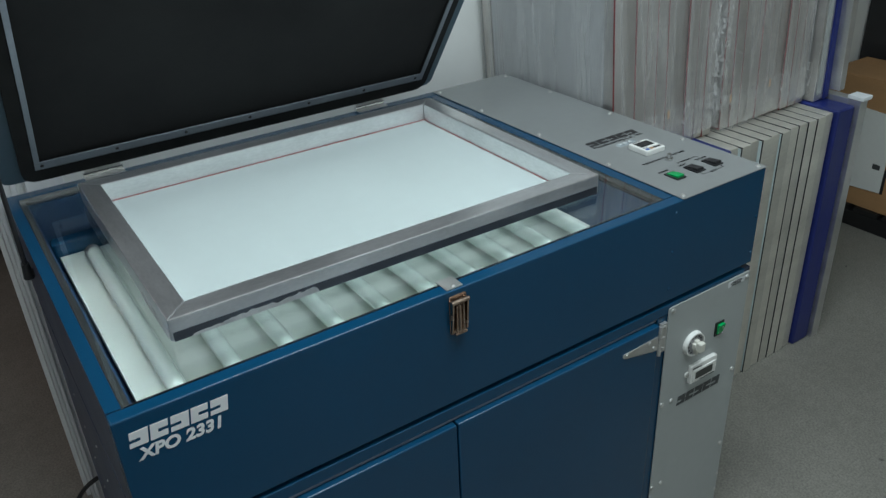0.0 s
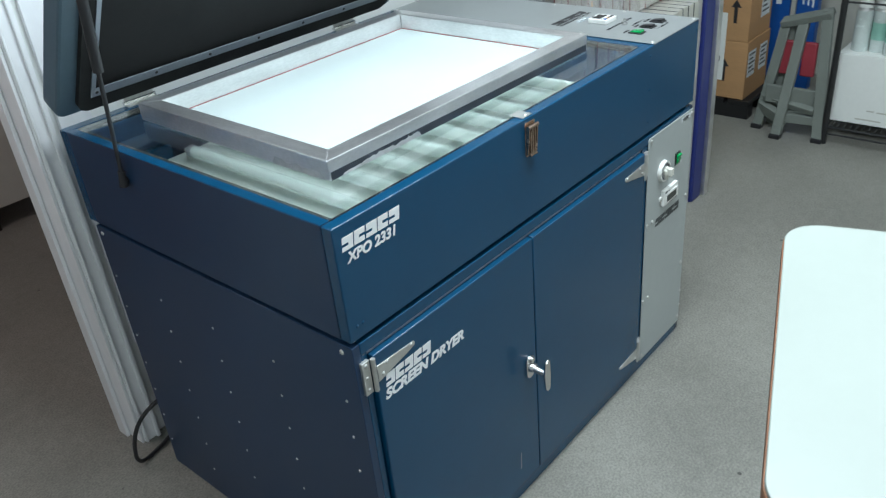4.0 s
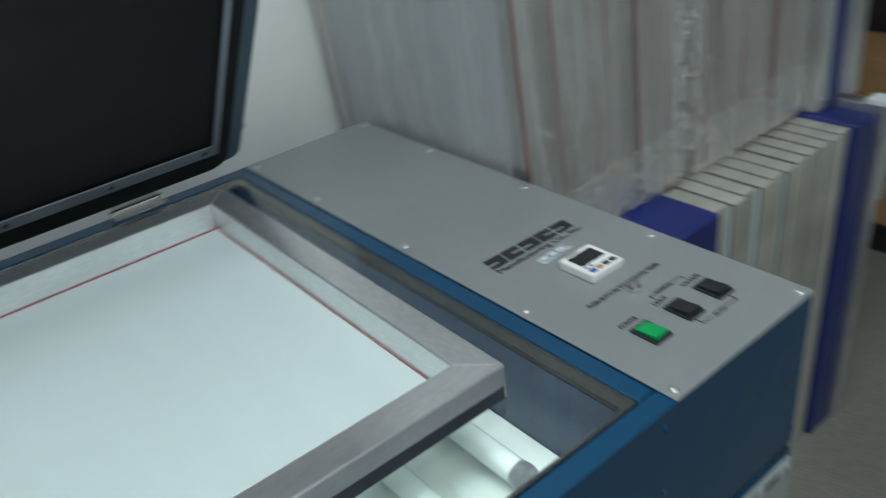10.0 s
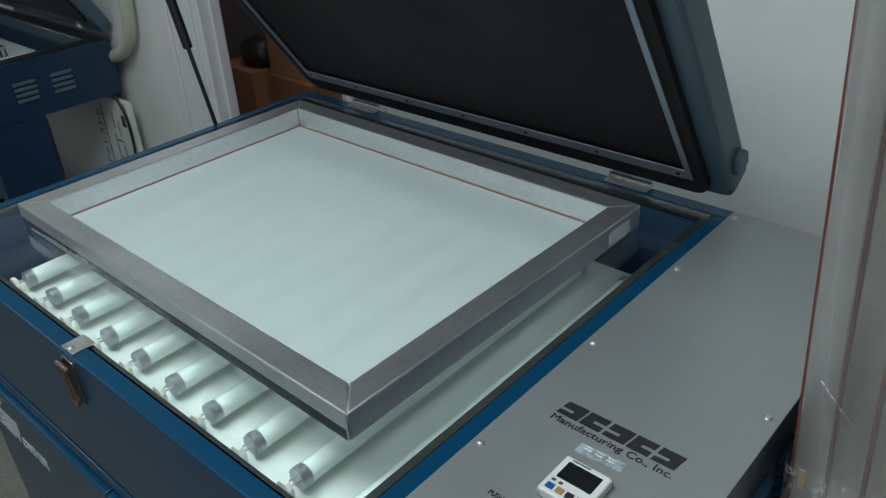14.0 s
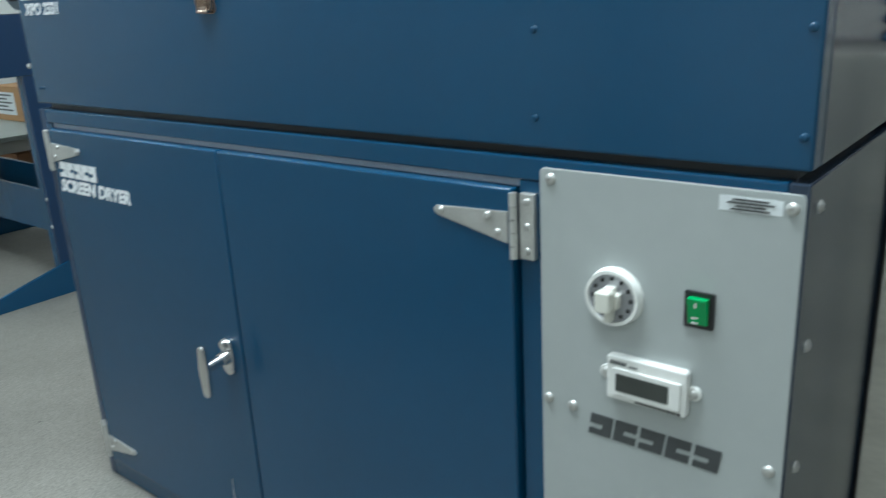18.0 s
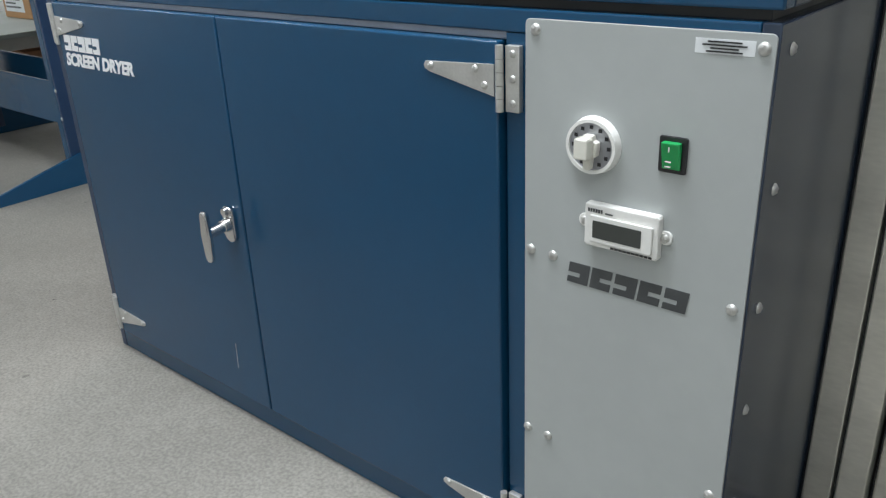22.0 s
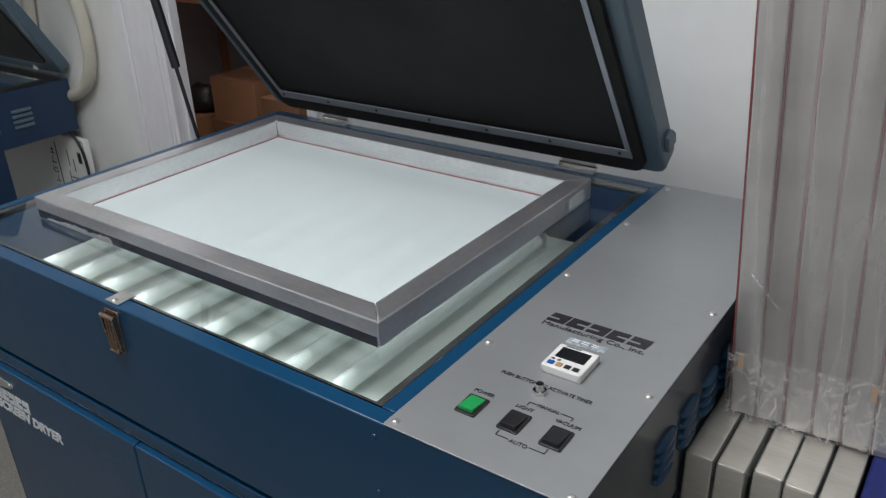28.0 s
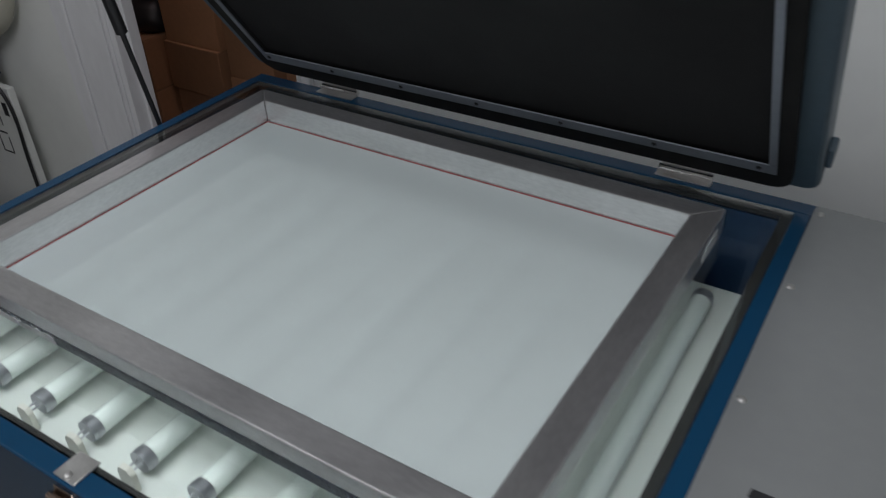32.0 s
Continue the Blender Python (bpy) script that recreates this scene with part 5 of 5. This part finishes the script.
g2 = part("glass_plate", box(-0.889, -0.061, 0.326, 0.864, 0.856, 0.862), GLASS, U)
g2.visible_shadow = False
part("lamp_tray", box(-0.88, -0.07, 0.34, 0.85, 0.76, 0.77), REFLECT, U)
for q in range(2):
    for r in range(4):
        y, z = 0.625 + 0.115 * q, 0.795 - 0.017 * r
        part("louvre", prism([(-0.035, 0), (-0.030, 0.006), (0.030, 0.006), (0.035, 0)], 0.0, 0.011, 0.002, Matrix.Translation((0, y, z)) @ Matrix(((0, 1, 0, 0), (1, 0, 0, 0), (0, 0, 1, 0), (0, 0, 0, 1)))), SLATE, U)
for x in (-0.016, -0.948):
    lg = part("leg_panel", box(x, x + 0.014, 0.475, 0.655, 0.03, 0.6875, 0.002), SHADEBLUE, U, "sheet-steel leg panel")
    part("leg_flange", box(x - (0.03 if x > -0.5 else -0.0145), x + (-0.0005 if x > -0.5 else 0.045), 0.475, 0.487, 0.03, 0.6875, 0.001), BLUE, lg)
    ft = prism([(0.205, 0.0), (0.98, 0.0), (0.98, 0.02), (0.66, 0.105), (0.50, 0.105), (0.205, 0.03)], 0, 0.012, 0.001, Matrix(((0, 0, 1, x + (0.0145 if x > -0.5 else -0.0125)), (1, 0, 0, 0), (0, 1, 0, 0), (0, 0, 0, 1))))
    fo = part("foot", ft, BLUE, U, "tapered blue foot")
    for y in (0.53, 0.56):
        screw((x + (0.0265 if x > -0.5 else 0.001), y, 0.075), (1, 0, 0), 0.007, fo, "bolt")
part("cross_rail", box(-0.9335, -0.0165, 0.480, 0.492, 0.20, 0.335, 0.002), BLUE, U, "blue front cross rail")
part("cross_rail", box(-0.9335, -0.0165, 0.686, 0.698, 0.20, 0.335, 0.002), BLUE, U)
for z in (0.22, 0.31):
    screw((-0.006, 0.4745, z), (0, -1, 0), 0.006, U, "bolt")
screw((0.0, 0.50, 0.715), (1, 0, 0), 0.008, U, "bolt")
l2 = part("lid", prism(round_rect(-0.945, -0.005, 0.0, 0.66, 0.03), 0.0, 0.04, 0.004), SLATE, U, "slate blue lid with black lining, open")
l2.matrix_basis = Matrix.Translation((0, 0.915, 0.877)) @ Matrix(((1, 0, 0, 0), (0, -math.cos(radians(60)), math.sin(radians(60)), 0), (0, math.sin(radians(60)), math.cos(radians(60)), 0), (0, 0, 0, 1)))
part("blanket", prism(round_rect(-0.90, -0.05, 0.045, 0.62, 0.02), -0.008, -0.0006), RUBBER, l2)
part("latch_knob", rod((-0.10, 0.62, 0.866), (-0.10, 0.62, 0.897), 0.02, 0.016, 20), CHROME, U)
hs = thing("vacuum_hose", "cream ribbed vacuum hose arching behind the stand unit", "hose")
pts = arc((-1.27, 0.925, 0.88), (-1.26, 0.925, 1.30), (-1.06, 0.925, 1.24), 20) + arc((-1.06, 0.925, 1.24), (-0.93, 0.925, 1.18), (-0.945, 0.925, 0.99), 16)[1:] + arc((-0.945, 0.925, 0.99), (-0.955, 0.925, 0.83), (-1.13, 0.925, 0.80), 14)[1:] + arc((-1.13, 0.925, 0.80), (-1.30, 0.93, 0.77), (-1.31, 0.93, 0.60), 10)[1:] + arc((-1.31, 0.93, 0.60), (-1.33, 0.93, 0.3), (-1.80, 0.925, 0.022), 10)[1:]
part("hose", tube(pts, 0.021, 14), HOSE, hs)
ps = thing("paper_carton", "flat white carton with black handwriting leaning on the wall", "carton", (-1.40, 0.895, 0))
part("sheet", box(-0.34, 0.345, 0, 0.022, 0, 0.66, 0.003), CARTON, ps)
for q in range(6):
    z = 0.40 + 0.036 * q
    bars("pen_stroke", [(0.112, z, 0.030, 0.004)], INK, ps, FRONT)
    bars("pen_stroke", [(0.112 + 0.008 * (q % 3), z + 0.0042, 0.004, 0.020)], INK, ps, FRONT)
    if q % 2:
        bars("pen_stroke", [(0.122, z + 0.014, 0.020, 0.004)], INK, ps, FRONT)
bars("underline", [(0.155, 0.39, 0.006, 0.24)], INK, ps, FRONT)
for b in ((0.215, 0.44, 0.005, 0.09), (0.215, 0.44, 0.050, 0.005), (0.262, 0.445, 0.005, 0.05), (0.225, 0.55, 0.005, 0.06), (0.225, 0.505, 0.040, 0.005), (0.255, 0.53, 0.005, 0.05), (0.29, 0.57, 0.022, 0.04)):
    bars("pen_stroke", [b], INK, ps, FRONT)
cb = thing("hanging_cord", "black cord hanging by the wall", "cord")
part("cord", tube(arc((-1.15, 0.885, 0.70), (-1.02, 0.885, 0.68), (-1.05, 0.885, 0.50)) + arc((-1.05, 0.885, 0.50), (-1.07, 0.885, 0.3), (-1.03, 0.885, 0.006))[1:], 0.005), BLACK, cb)
t2 = thing("low_bench", "low white-topped bench by the wall", "bench", (-2.75, 1.15, 0))
part("bench_top", box(-0.50, 0.50, -0.52, 0.60, 0.338, 0.36, 0.004), LAMINATE, t2)
part("apron", box(-0.48, 0.48, -0.50, 0.58, 0.285, 0.3375, 0.003), BEIGE, t2)
for x in (-0.43, 0.43):
    for y in (-0.45, 0.53):
        part("leg", box(x - 0.02, x + 0.02, y - 0.02, y + 0.02, 0, 0.2845, 0.003), BEIGE, t2)
carton(-2.94, -2.65, 1.134, 1.40, 0.361, 0.53, CARD, "brown cardboard box with white labels on the bench", [("y", -0.12, 0.03, 0.20, 0.11)])
dk = tagged(part("dark_crate", box(-3.1, -2.5, 1.0, 1.5, 0.0, 0.24, 0.006), CARDDARK), "dark brown crate under the bench", "crate")

# ---- storeroom through the doorway ----
sh = thing("storage_shelf", "dark wooden storeroom shelf holding cartons", "shelf")
for z in (0.09, 0.98, 1.5):
    part("shelf_board", box(-1.75, -0.66, 1.68, 2.15, z, z + 0.025, 0.002), CARDDARK, sh)
for x in (-1.781, -0.659):
    for y in (1.68, 2.12):
        part("upright", box(x, x + 0.03, y, y + 0.03, 0.0, 1.9, 0.002), CARDDARK, sh)
for x0, x1, y0, z0, z1, turn in ((-1.36, -1.09, 1.70, 0.487, 0.672, 1), (-1.37, -1.085, 1.69, 0.302, 0.486, -1), (-1.36, -1.09, 1.70, 0.116, 0.301, 0), (-1.66, -1.40, 1.62, 0.116, 0.30, 2), (-1.64, -1.39, 1.63, 0.301, 0.50, -2),
                               (-1.05, -0.83, 1.70, 0.40, 0.62, -1), (-1.06, -0.82, 1.70, 0.116, 0.399, 1), (-0.80, -0.68, 1.72, 0.116, 0.55, 0), (-1.5, -1.1, 1.74, 1.006, 1.26, 2)):
    carton(x0, x1, y0, 2.1, z0, z1, CARDDARK, "brown cardboard carton in the storeroom", group="storeroom cartons", turn=turn)
jb = thing("black_bag", "crumpled black bag lying on the cartons", "bag", (-1.47, 1.74, 0.5005))
o = bmesh.new()
bmesh.ops.create_uvsphere(o, u_segments=24, v_segments=14, radius=0.10)
for v in o.verts:
    v.co = (v.co.x * 0.95, v.co.y * 0.8, max(0.0, v.co.z * 0.7 + 0.05) + (0.02 * noise.noise(v.co * 16) if v.co.z > -0.05 else 0))
part("bag", o, BLACK, jb)
sc2 = thing("storeroom_cabinet", "pale grey cabinet with a dark post in the storeroom", "cabinet", (0.05, 2.62, 0))
part("body", box(-0.50, 0.46, 0, 0.42, 0.10, 0.92, 0.004), BEIGE, sc2)
for x in (-0.47, 0.27):
    part("leg", box(x, x + 0.03, 0.02, 0.05, 0.0, 0.0995), WIRE, sc2)
part("corner_post", box(0.461, 0.50, 0.0, 0.04, 0.0, 2.0, 0.002), WIRE, sc2)
part("upper_box", box(-0.50, 0.45, 0.03, 0.42, 0.921, 1.6, 0.004), CARDDARK, sc2, "brown upper compartment")
